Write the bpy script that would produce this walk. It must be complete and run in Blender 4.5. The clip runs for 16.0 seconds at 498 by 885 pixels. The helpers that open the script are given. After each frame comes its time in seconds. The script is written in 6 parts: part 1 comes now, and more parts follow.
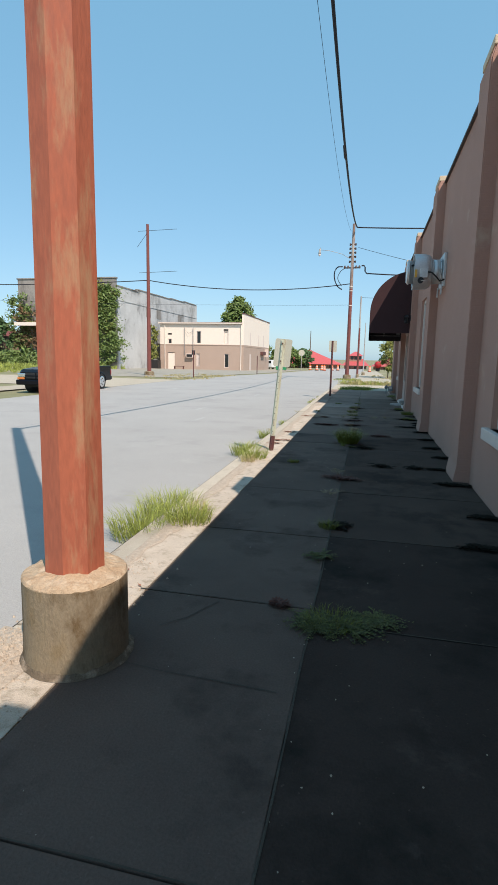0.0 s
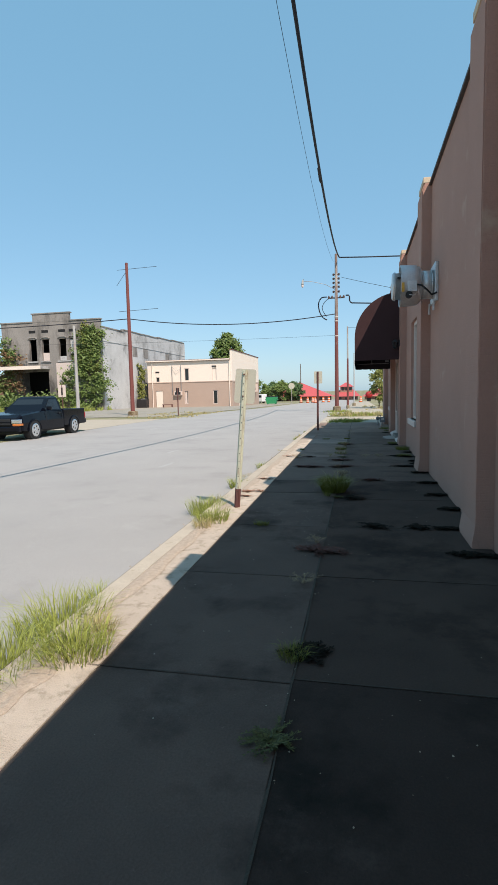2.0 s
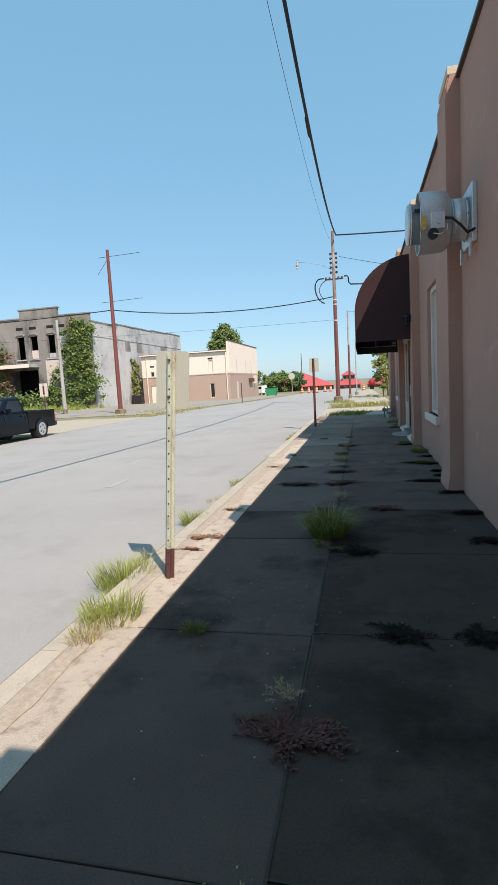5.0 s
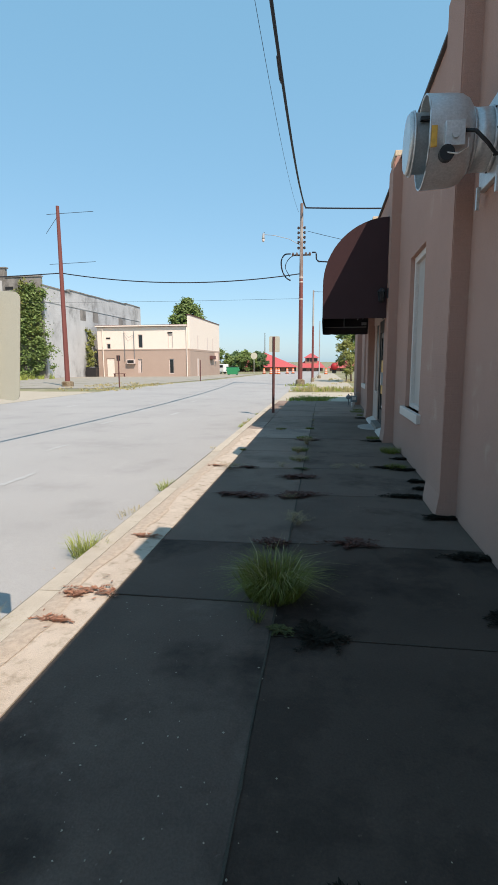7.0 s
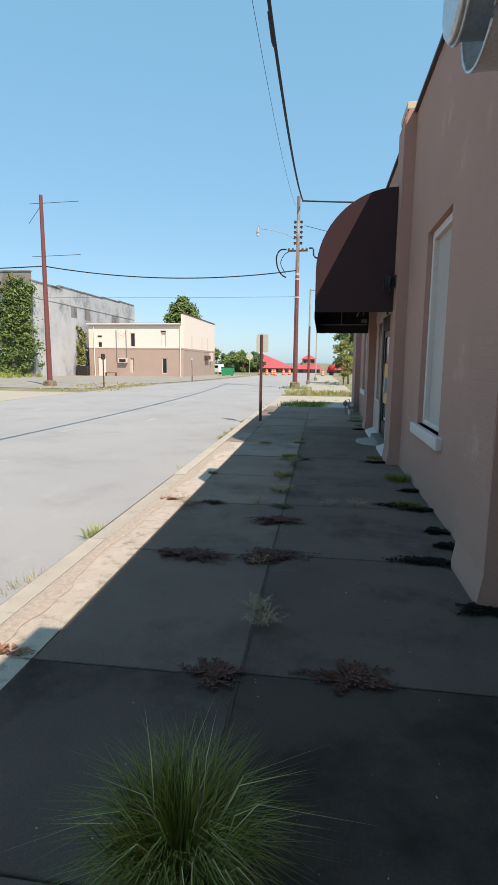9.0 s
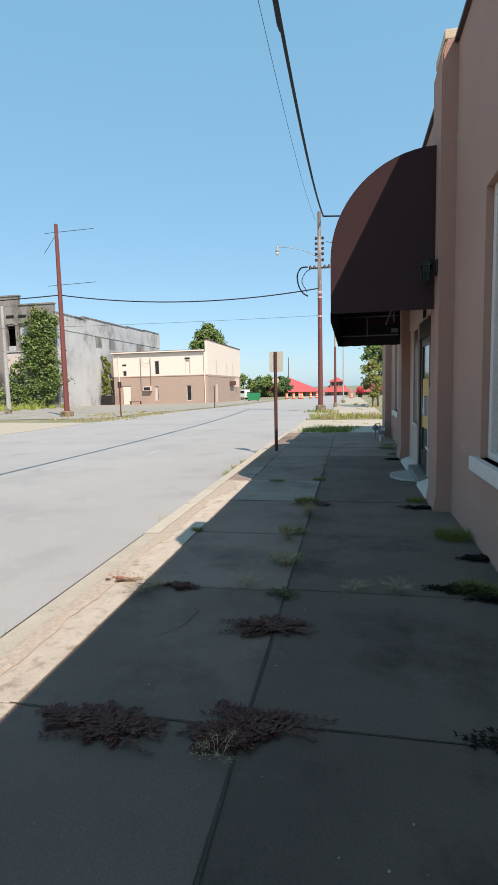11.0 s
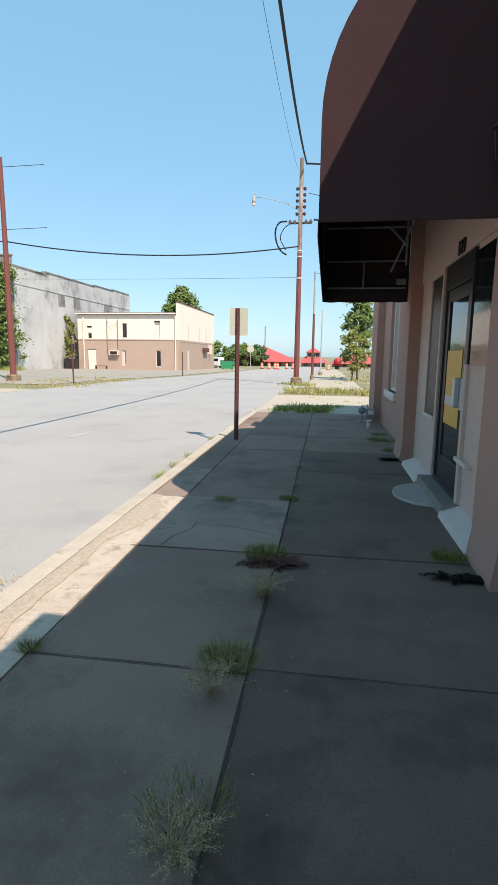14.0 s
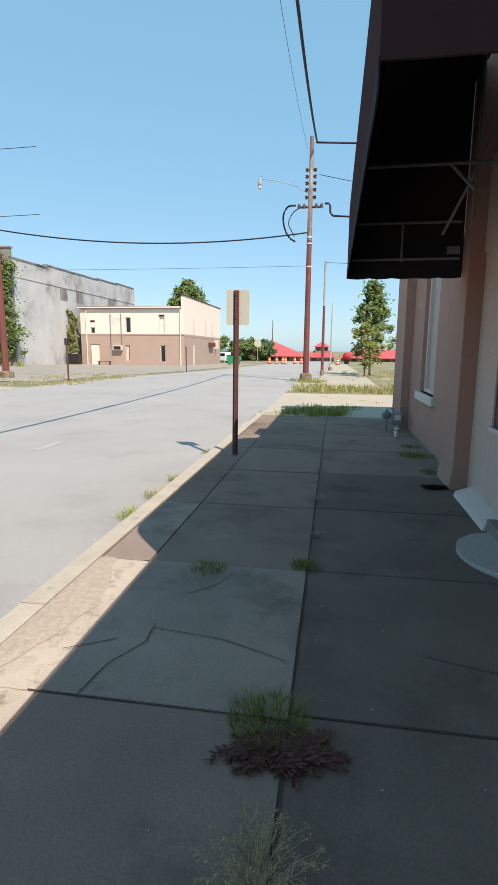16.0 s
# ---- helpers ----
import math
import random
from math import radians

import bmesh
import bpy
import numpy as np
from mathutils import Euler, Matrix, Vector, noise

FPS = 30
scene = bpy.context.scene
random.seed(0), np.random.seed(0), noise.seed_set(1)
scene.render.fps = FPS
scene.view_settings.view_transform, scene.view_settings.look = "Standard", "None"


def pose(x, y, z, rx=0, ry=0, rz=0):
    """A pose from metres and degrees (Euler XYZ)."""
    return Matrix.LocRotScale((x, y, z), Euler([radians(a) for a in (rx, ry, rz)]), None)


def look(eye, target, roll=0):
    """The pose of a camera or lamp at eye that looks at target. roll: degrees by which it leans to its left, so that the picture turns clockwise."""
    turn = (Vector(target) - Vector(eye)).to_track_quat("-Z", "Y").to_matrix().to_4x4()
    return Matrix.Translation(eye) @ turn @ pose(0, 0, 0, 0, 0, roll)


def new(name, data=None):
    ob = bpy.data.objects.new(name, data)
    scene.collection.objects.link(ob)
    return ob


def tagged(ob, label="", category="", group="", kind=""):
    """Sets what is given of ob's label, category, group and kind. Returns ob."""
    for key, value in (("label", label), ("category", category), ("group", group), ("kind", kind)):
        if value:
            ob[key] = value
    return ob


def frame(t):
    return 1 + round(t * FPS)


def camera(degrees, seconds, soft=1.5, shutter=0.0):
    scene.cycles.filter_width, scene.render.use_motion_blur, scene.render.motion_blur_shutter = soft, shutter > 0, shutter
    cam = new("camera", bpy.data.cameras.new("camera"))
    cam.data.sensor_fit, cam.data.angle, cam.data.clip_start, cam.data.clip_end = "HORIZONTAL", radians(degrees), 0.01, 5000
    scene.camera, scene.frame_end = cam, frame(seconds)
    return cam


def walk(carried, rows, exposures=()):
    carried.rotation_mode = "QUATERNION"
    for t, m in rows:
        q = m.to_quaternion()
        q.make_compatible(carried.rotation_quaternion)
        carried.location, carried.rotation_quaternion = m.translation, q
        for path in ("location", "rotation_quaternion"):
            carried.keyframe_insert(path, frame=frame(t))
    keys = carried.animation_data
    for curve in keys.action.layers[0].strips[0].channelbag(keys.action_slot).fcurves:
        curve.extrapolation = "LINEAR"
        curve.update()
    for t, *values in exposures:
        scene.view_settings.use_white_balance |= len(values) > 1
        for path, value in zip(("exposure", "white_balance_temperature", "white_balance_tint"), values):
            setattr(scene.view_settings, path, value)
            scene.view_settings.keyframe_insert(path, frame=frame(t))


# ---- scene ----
cam = camera(51.4, 16.0)
PATH = [
    (0, (0.525, -0.054, 1.514), (0.094, 1.872, 1.189), 1.1),
    (0.5, (0.522, 0.413, 1.523), (0.102, 2.339, 1.184), 1.0),
    (1, (0.547, 0.824, 1.512), (0.150, 2.755, 1.177), 1.0),
    (1.5, (0.614, 1.276, 1.53), (0.178, 3.214, 1.292), -2.4),
    (2, (0.628, 1.699, 1.513), (0.211, 3.646, 1.32), -1.3),
    (2.5, (0.668, 2.149, 1.527), (0.314, 4.108, 1.339), -0.9),
    (3, (0.725, 2.558, 1.562), (0.367, 4.512, 1.327), -0.4),
    (3.2, (0.699, 2.769, 1.55), (0.328, 4.716, 1.283), -0.1),
    (5.5, (0.605, 4.883, 1.512), (0.164, 6.822, 1.294), -3.7),
    (6, (0.583, 5.338, 1.485), (0.133, 7.271, 1.239), -2.6),
    (6.5, (0.572, 5.775, 1.505), (0.219, 7.724, 1.226), -1.5),
    (7, (0.555, 6.26, 1.52), (0.273, 8.216, 1.211), -0.3),
    (7.5, (0.524, 6.755, 1.471), (0.24, 8.705, 1.126), 1.0),
    (8, (0.57, 7.229, 1.463), (0.318, 9.174, 1.069), 1.0),
    (8.5, (0.616, 7.662, 1.491), (0.352, 9.6, 1.075), 0.5),
    (9, (0.639, 8.108, 1.537), (0.37, 10.066, 1.23), 0.5),
    (9.2, (0.671, 8.289, 1.544), (0.42, 10.263, 1.342), -0.6),
    (11.3, (0.737, 10.363, 1.444), (0.347, 12.313, 1.225), -1.3),
    (11.5, (0.706, 10.603, 1.439), (0.325, 12.552, 1.205), -1.2),
    (12, (0.727, 11.034, 1.465), (0.399, 12.987, 1.191), -0.9),
    (12.5, (0.691, 11.434, 1.486), (0.385, 13.392, 1.216), -0.5),
    (13, (0.637, 11.918, 1.488), (0.313, 13.87, 1.201), 0.2),
    (13.5, (0.596, 12.406, 1.446), (0.307, 14.362, 1.143), 0.7),
    (14, (0.594, 12.837, 1.454), (0.309, 14.788, 1.123), 0.7),
    (14.5, (0.523, 13.316, 1.463), (0.253, 15.268, 1.12), 1.3),
    (15, (0.496, 13.737, 1.466), (0.253, 15.69, 1.111), 1.0),
    (15.5, (0.488, 14.244, 1.442), (0.177, 16.185, 1.074), 0.8),
    (16, (0.409, 14.641, 1.455), (0.095, 16.584, 1.104), 0.5),
]
walk(cam, [(t, look(eye, target, roll)) for t, eye, target, roll in PATH], [(0, 0.04, 7000, 17), (1, 0.08, 7000, 17), (2, 0.0, 7130, 19), (3.2, 0.1, 7130, 19), (6, 0.06, 7130, 19), (6.5, 0.12, 7130, 19), (7.5, 0.08, 7130, 19), (8, 0.28, 7300, 19), (8.5, 0.1, 7130, 19), (9, 0.13, 7130, 19), (11.5, 0.12, 7130, 19), (12, 0.32, 7300, 19), (12.5, 0.14, 7130, 19), (13.5, 0.26, 7250, 19), (14.5, 0.31, 7250, 19), (15, 0.36, 7350, 19), (15.5, 0.18, 7200, 19), (16, 0.17, 7250, 19)])

# ---- light ----
SUN_TO = Vector((0.522, -0.65, 1.0)).normalized()
world = bpy.data.worlds.new("sky")
scene.world = world
world.use_nodes = True
wn = world.node_tree
sky = wn.nodes.new("ShaderNodeTexSky")
sky.sky_type = "NISHITA"
sky.sun_disc = False
sky.sun_elevation = math.asin(SUN_TO.z)
sky.sun_rotation = math.atan2(SUN_TO.x, SUN_TO.y)
sky.air_density, sky.dust_density, sky.ozone_density = 1.0, 0.6, 1.6
haze = wn.nodes.new("ShaderNodeMix")
haze.data_type, haze.blend_type = "RGBA", "MIX"
haze.inputs[0].default_value = 0.5
haze.inputs[7].default_value = (1.8, 5.4, 8.1, 1)
wn.links.new(sky.outputs[0], haze.inputs[6])
wn.links.new(haze.outputs[2], wn.nodes["Background"].inputs[0])
wn.nodes["Background"].inputs[1].default_value = 0.13
sun_data = bpy.data.lights.new("sun", "SUN")
sun_data.energy, sun_data.angle, sun_data.color = 5.0, radians(0.35), (1.0, 0.95, 0.87)
sun = new("sun", sun_data)
sun.matrix_world = look(SUN_TO * 60, (0, 0, 0))


# ---- materials ----
def mat(name, base, second=None, scale=3.0, grain=60.0, amount=0.55, rough=0.85, metal=0.0, bump=0.3,
        bump_scale=None, stretch=(1, 1, 1), vary=0.0, third=None, third_at=0.62, third_scale=0.8, coat=0.0, island=0.0, spec=0.4, pale=None):
    """A surface with stains at one scale, grain at another, relief and a change of tone from piece to piece."""
    m = bpy.data.materials.new(name)
    m.use_nodes = True
    t = m.node_tree
    N, L = t.nodes, t.links
    b = N["Principled BSDF"]
    geo = N.new("ShaderNodeNewGeometry")
    mp = N.new("ShaderNodeMapping")
    mp.inputs["Scale"].default_value = stretch
    L.new(geo.outputs["Position"], mp.inputs["Vector"])

    def noise_at(s, detail=5.0, r=0.6):
        n = N.new("ShaderNodeTexNoise")
        n.inputs["Scale"].default_value, n.inputs["Detail"].default_value, n.inputs["Roughness"].default_value = s, detail, r
        L.new(mp.outputs[0], n.inputs["Vector"])
        return n.outputs["Fac"]

    def mix(f, a, c, kind="MIX"):
        x = N.new("ShaderNodeMix")
        x.data_type, x.blend_type = "RGBA", kind
        for sock, v in ((x.inputs[0], f), (x.inputs[6], a), (x.inputs[7], c)):
            if isinstance(v, (int, float)):
                sock.default_value = v
            elif isinstance(v, tuple):
                sock.default_value = (*v, 1)
            else:
                L.new(v, sock)
        return x.outputs[2]

    def ramp(v, lo, hi, a=0.0, c=1.0):
        r = N.new("ShaderNodeMapRange")
        r.inputs["From Min"].default_value, r.inputs["From Max"].default_value = lo, hi
        r.inputs["To Min"].default_value, r.inputs["To Max"].default_value = a, c
        L.new(v, r.inputs["Value"])
        return r.outputs["Result"]

    second = second or tuple(c * 0.7 for c in base)
    col = mix(ramp(noise_at(scale), 0.35, 0.68, 0, amount), base, second)
    g = noise_at(grain, 3.0)
    col = mix(0.35, col, mix(ramp(g, 0.3, 0.7), tuple(c * 0.62 for c in base), tuple(min(1, c * 1.3) for c in base)))
    if third:
        col = mix(ramp(noise_at(third_scale, 8.0, 0.68), third_at - 0.05, third_at + 0.12), col, third)
    if pale:
        col = mix(ramp(noise_at(1.7, 9.0, 0.72), 0.58, 0.74, 0, 0.55), col, pale)
        col = mix(ramp(noise_at(34.0, 2.0), 0.70, 0.76, 0, 0.5), col, pale)
    if vary:
        oi = N.new("ShaderNodeObjectInfo")
        col = mix(1.0, col, ramp(oi.outputs["Random"], 0, 1, 1 - vary, 1 + vary), "MULTIPLY")
    if island:
        col = mix(1.0, col, ramp(geo.outputs["Random Per Island"], 0, 1, 1 - island, 1 + island), "MULTIPLY")
    L.new(col, b.inputs["Base Color"])
    L.new(ramp(g, 0.2, 0.8, max(0.02, rough - 0.08), min(1, rough + 0.08)), b.inputs["Roughness"])
    b.inputs["Metallic"].default_value, b.inputs["Coat Weight"].default_value = metal, coat
    b.inputs["Specular IOR Level"].default_value = spec
    if bump:
        bp = N.new("ShaderNodeBump")
        bp.inputs["Strength"].default_value, bp.inputs["Distance"].default_value = bump, 0.01
        L.new(noise_at(bump_scale or grain, 4.0), bp.inputs["Height"])
        L.new(bp.outputs[0], b.inputs["Normal"])
    return m


# Slab colours are lowered to carry the wall's shade; the blotches are stains.
CONCRETE = mat("pavement_concrete", (0.270, 0.195, 0.154), (0.185, 0.133, 0.106), 1.3, 90, 0.85, 0.9, bump=0.45, vary=0.08,
               pale=(0.360, 0.276, 0.225), spec=0.15, third=(0.150, 0.108, 0.086), third_at=0.57, third_scale=1.1)
CONCRETE_LIGHTER = mat("lighter_concrete", (0.325, 0.243, 0.195), (0.20, 0.15, 0.121), 1.8, 90, 0.9, 0.9, bump=0.5,
                   third=(0.14, 0.108, 0.088), third_at=0.57, third_scale=1.4)
CONCRETE_MID = mat("soiled_shaded_concrete", (0.190, 0.138, 0.110), (0.120, 0.088, 0.071), 1.3, 90, 0.85, 0.9, bump=0.45, vary=0.08,
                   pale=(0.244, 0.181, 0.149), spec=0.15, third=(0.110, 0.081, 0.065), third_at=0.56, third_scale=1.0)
CONCRETE_SOILED_SHADED = mat("dark_soiled_shaded_concrete", (0.130, 0.093, 0.074), (0.074, 0.054, 0.045), 1.2, 90, 0.85, 0.9, bump=0.45, vary=0.08,
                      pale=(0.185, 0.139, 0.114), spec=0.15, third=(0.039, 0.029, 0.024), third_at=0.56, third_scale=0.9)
CONCRETE_GREY_SHADED = mat("grey_shaded_concrete", (0.160, 0.115, 0.092), (0.098, 0.071, 0.058), 1.2, 90, 0.85, 0.9, bump=0.45, vary=0.08,
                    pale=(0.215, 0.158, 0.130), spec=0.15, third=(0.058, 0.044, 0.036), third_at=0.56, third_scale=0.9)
# Right-hand slabs: shade beside the wall and mildew share these two dark colours.
CONCRETE_STAINED_SHADED = mat("stained_shaded_concrete", (0.085, 0.060, 0.048), (0.046, 0.034, 0.028), 1.2, 90, 0.85, 0.92, bump=0.45, vary=0.12,
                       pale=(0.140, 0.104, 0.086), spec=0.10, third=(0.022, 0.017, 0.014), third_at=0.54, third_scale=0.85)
CONCRETE_DARK = mat("mildewed_shaded_concrete", (0.054, 0.038, 0.031), (0.026, 0.019, 0.016), 1.2, 90, 0.85, 0.92, bump=0.45, vary=0.16,
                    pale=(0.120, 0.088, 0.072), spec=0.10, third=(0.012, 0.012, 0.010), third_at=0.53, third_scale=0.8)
CONCRETE_PALE = mat("pale_concrete", (0.45, 0.39, 0.30), (0.37, 0.32, 0.245), 0.9, 70, 0.7, 0.9, bump=0.3, vary=0.06)
DOORSTEP = mat("smooth_pale_concrete", (0.44, 0.385, 0.35), (0.36, 0.315, 0.285), 2.5, 80, 0.6, 0.8, bump=0.15)
STEP = mat("step_concrete", (0.27, 0.225, 0.19), (0.19, 0.158, 0.133), 3, 80, 0.7, 0.9, bump=0.3)
# Corner of the same walk, its paler colour standing for full sun.
CORNER = mat("corner_concrete", (0.42, 0.365, 0.28), (0.33, 0.28, 0.21), 1.4, 80, 0.85, 0.92, bump=0.5, third=(0.24, 0.21, 0.14), third_at=0.59, third_scale=2.5)
KERB = mat("kerb_concrete", (0.50, 0.44, 0.35), (0.38, 0.32, 0.25), 4.0, 110, 0.8, 0.92, bump=0.7, vary=0.1,
           third=(0.24, 0.19, 0.14), third_at=0.63, third_scale=5)
# Paler than the slabs: sunlight on the walk's edge put into the colour.
EDGE = mat("sunlit_edge_concrete", (0.58, 0.49, 0.395), (0.46, 0.375, 0.29), 5.0, 140, 0.95, 0.92, bump=0.9, vary=0.06,
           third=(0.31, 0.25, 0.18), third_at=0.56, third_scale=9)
AGGREGATE = mat("exposed_aggregate", (0.50, 0.41, 0.32), (0.32, 0.255, 0.195), 28, 160, 0.9, 0.95, bump=1.0, bump_scale=70)
PEDESTAL = mat("pedestal_concrete", (0.235, 0.175, 0.105), (0.40, 0.36, 0.29), 5.0, 90, 1.0, 0.92, bump=0.6,
               third=(0.13, 0.083, 0.04), third_at=0.50, third_scale=5, stretch=(1, 1, 0.5), spec=0.15)
PEDESTAL_TOP = mat("crumbled_tan_mortar", (0.46, 0.345, 0.235), (0.33, 0.215, 0.125), 14, 120, 0.95, 0.95, bump=1.0, bump_scale=45,
                   third=(0.56, 0.45, 0.33), third_at=0.56, third_scale=9, spec=0.15)
SOIL = mat("dry_brown_soil", (0.17, 0.13, 0.09), (0.09, 0.07, 0.05), 16, 110, 0.9, 0.95, bump=1.0, third=(0.34, 0.27, 0.20), third_at=0.56, third_scale=12, spec=0.15)
PEELED = mat("peeling_rust_red_paint", (0.40, 0.115, 0.062), (0.29, 0.085, 0.05), 3.0, 60, 0.85, 0.75, bump=0.2, stretch=(1, 1, 0.22),
             third=(0.42, 0.29, 0.165), third_at=0.56, third_scale=3.9)
POLE_DARK = mat("dull_brown_steel_pole", (0.23, 0.15, 0.125), (0.17, 0.10, 0.083), 2, 30, 0.7, 0.75, bump=0.2, stretch=(1, 1, 0.3),
                third=(0.45, 0.41, 0.37), third_at=0.6, third_scale=1.4)
WEED_OLIVE = mat("weed_olive_green", (0.080, 0.085, 0.022), (0.050, 0.055, 0.016), 5, 40, 0.7, 0.7, bump=0, island=0.45)
DIRT = mat("joint_dirt", (0.07, 0.06, 0.045), (0.035, 0.03, 0.024), 8, 90, 0.8, 0.95, bump=0.8)
ASPHALT = mat("asphalt", (0.375, 0.362, 0.340), (0.305, 0.294, 0.276), 0.35, 120, 0.8, 0.9, bump=0.5, third=(0.30, 0.29, 0.273),
              third_at=0.60, third_scale=0.7, pale=(0.42, 0.405, 0.38))
TAR = mat("tar", (0.05, 0.05, 0.05), (0.08, 0.08, 0.08), 6, 60, 0.6, 0.7)
ROADPAINT = mat("worn_road_paint", (0.43, 0.43, 0.41), (0.33, 0.325, 0.31), 9, 90, 0.95, 0.85)
GROUND = mat("dry_grass_ground", (0.24, 0.22, 0.12), (0.13, 0.15, 0.055), 0.5, 25, 0.9, 0.95, bump=0.9, third=(0.42, 0.36, 0.26),
             third_at=0.55, third_scale=0.25)
LOT = mat("gravel_lot", (0.34, 0.31, 0.26), (0.26, 0.24, 0.19), 0.7, 40, 0.8, 0.95, bump=0.8, third=(0.17, 0.18, 0.09), third_at=0.6, third_scale=0.5)
STUCCO = mat("tan_stucco", (0.44, 0.242, 0.185), (0.36, 0.195, 0.150), 0.9, 130, 0.7, 0.92, bump=0.35, third=(0.50, 0.36, 0.27), third_at=0.64, third_scale=1.6)
PAINTED_BRICK = mat("painted_brick", (0.44, 0.242, 0.185), (0.36, 0.195, 0.150), 0.9, 130, 0.7, 0.92, bump=0.35, third=(0.50, 0.36, 0.27), third_at=0.64, third_scale=1.6)


def courses(m, strength):
    """Shallow brick courses under the paint."""
    N, L = m.node_tree.nodes, m.node_tree.links
    geo, cut, join = N.new("ShaderNodeNewGeometry"), N.new("ShaderNodeSeparateXYZ"), N.new("ShaderNodeCombineXYZ")
    add, brick, bp = N.new("ShaderNodeMath"), N.new("ShaderNodeTexBrick"), N.new("ShaderNodeBump")
    L.new(geo.outputs["Position"], cut.inputs[0])
    L.new(cut.outputs[0], add.inputs[0])
    L.new(cut.outputs[1], add.inputs[1])
    L.new(add.outputs[0], join.inputs[0])
    L.new(cut.outputs[2], join.inputs[1])
    L.new(join.outputs[0], brick.inputs["Vector"])
    for key, v in (("Scale", 1.0), ("Brick Width", 0.21), ("Row Height", 0.075), ("Mortar Size", 0.006), ("Mortar Smooth", 0.6)):
        brick.inputs[key].default_value = v
    bp.invert = True
    bp.inputs["Strength"].default_value, bp.inputs["Distance"].default_value = strength, 0.006
    L.new(brick.outputs["Fac"], bp.inputs["Height"])
    old = N["Principled BSDF"].inputs["Normal"]
    L.new(old.links[0].from_socket, bp.inputs["Normal"])
    L.new(bp.outputs[0], old)


courses(PAINTED_BRICK, 0.26)
courses(STUCCO, 0.10)
STUCCO_LIGHT = mat("cream_stucco", (0.60, 0.43, 0.36), (0.52, 0.37, 0.31), 1.2, 50, 0.6, 0.9, bump=0.35)
COPING = mat("coping_metal", (0.075, 0.06, 0.055), (0.10, 0.085, 0.075), 4, 60, 0.5, 0.55, 0.2, bump=0.1)
CAP_SUNLIT = mat("sunlit_cap_stucco", (0.60, 0.47, 0.33), (0.52, 0.40, 0.28), 4, 60, 0.5, 0.9)
WHITE = mat("white_paint", (0.66, 0.55, 0.49), (0.54, 0.45, 0.40), 5, 70, 0.5, 0.6, bump=0.1)
# Opaque pale pane colour for the side windows.
PANE_PALE = mat("window_board", (0.47, 0.39, 0.345), (0.39, 0.325, 0.29), 3, 60, 0.4, 0.5, bump=0.05)
AWNING = mat("maroon_canvas", (0.060, 0.034, 0.035), (0.047, 0.027, 0.028), 2.5, 260, 0.6, 0.9, bump=0.25, spec=0.02)
AWNING_IN = mat("dark_canvas_lining", (0.030, 0.026, 0.029), (0.038, 0.033, 0.036), 2.5, 200, 0.6, 0.9, bump=0.2, spec=0.1)
GALV = mat("galvanised_steel", (0.62, 0.61, 0.60), (0.42, 0.42, 0.42), 7, 60, 0.7, 0.36, 0.5, bump=0.12)
METER = mat("grey_painted_meter", (0.22, 0.225, 0.23), (0.15, 0.15, 0.155), 9, 60, 0.6, 0.6, 0.1, bump=0.1)
ALUMINIUM = mat("aluminium_tube", (0.55, 0.55, 0.55), (0.40, 0.40, 0.40), 9, 90, 0.5, 0.45, 0.7, bump=0.05)
BLACK = mat("black_rubber", (0.015, 0.015, 0.016), (0.03, 0.03, 0.03), 8, 70, 0.5, 0.6, bump=0.15)
BLACK_METAL = mat("dark_metal", (0.03, 0.028, 0.028), (0.05, 0.046, 0.045), 8, 80, 0.5, 0.45, 0.3, bump=0.08)
RUST = mat("rust_red_paint", (0.42, 0.125, 0.068), (0.30, 0.085, 0.05), 2.2, 45, 0.85, 0.75, bump=0.2, stretch=(1, 1, 0.4),
           third=(0.47, 0.34, 0.20), third_at=0.575, third_scale=3.4)
RUST_FAR = mat("weathered_red_steel", (0.200, 0.062, 0.052), (0.135, 0.045, 0.040), 1.5, 30, 0.8, 0.8, bump=0.2, stretch=(1, 1, 0.3),
               third=(0.42, 0.36, 0.30), third_at=0.64, third_scale=0.8)
RUST_DARK = mat("brown_rusted_steel", (0.13, 0.050, 0.045), (0.08, 0.035, 0.03), 6, 60, 0.8, 0.8, bump=0.4, stretch=(1, 1, 0.3))
POLE_GREY = mat("grey_steel_pole", (0.42, 0.41, 0.39), (0.30, 0.28, 0.26), 2, 30, 0.7, 0.7, bump=0.2, stretch=(1, 1, 0.3),
                third=(0.26, 0.12, 0.08), third_at=0.6, third_scale=1.2)
POST_PALE = mat("peeling_pale_paint", (0.55, 0.56, 0.43), (0.46, 0.46, 0.36), 6, 70, 0.7, 0.8, bump=0.4, stretch=(1, 1, 0.4),
                third=(0.20, 0.085, 0.04), third_at=0.58, third_scale=9)
SIGN_BACK = mat("bare_sign_back", (0.52, 0.50, 0.40), (0.45, 0.435, 0.345), 3, 500, 0.4, 0.6, 0.1, bump=0.08)
WEATHERED = mat("weathered_render", (0.54, 0.54, 0.53), (0.29, 0.29, 0.285), 0.30, 12, 0.95, 0.92, bump=0.4, stretch=(1, 1, 0.75),
                third=(0.19, 0.185, 0.175), third_at=0.545, third_scale=0.30)
FRONT_GREY = mat("old_brown_grey_brick", (0.30, 0.275, 0.25), (0.18, 0.165, 0.15), 0.35, 14, 0.9, 0.92, bump=0.4, stretch=(1, 1, 0.4),
                 third=(0.085, 0.078, 0.07), third_at=0.53, third_scale=0.55)
CREAM = mat("cream_siding", (0.82, 0.70, 0.60), (0.77, 0.65, 0.56), 0.6, 20, 0.4, 0.85, bump=0.1)
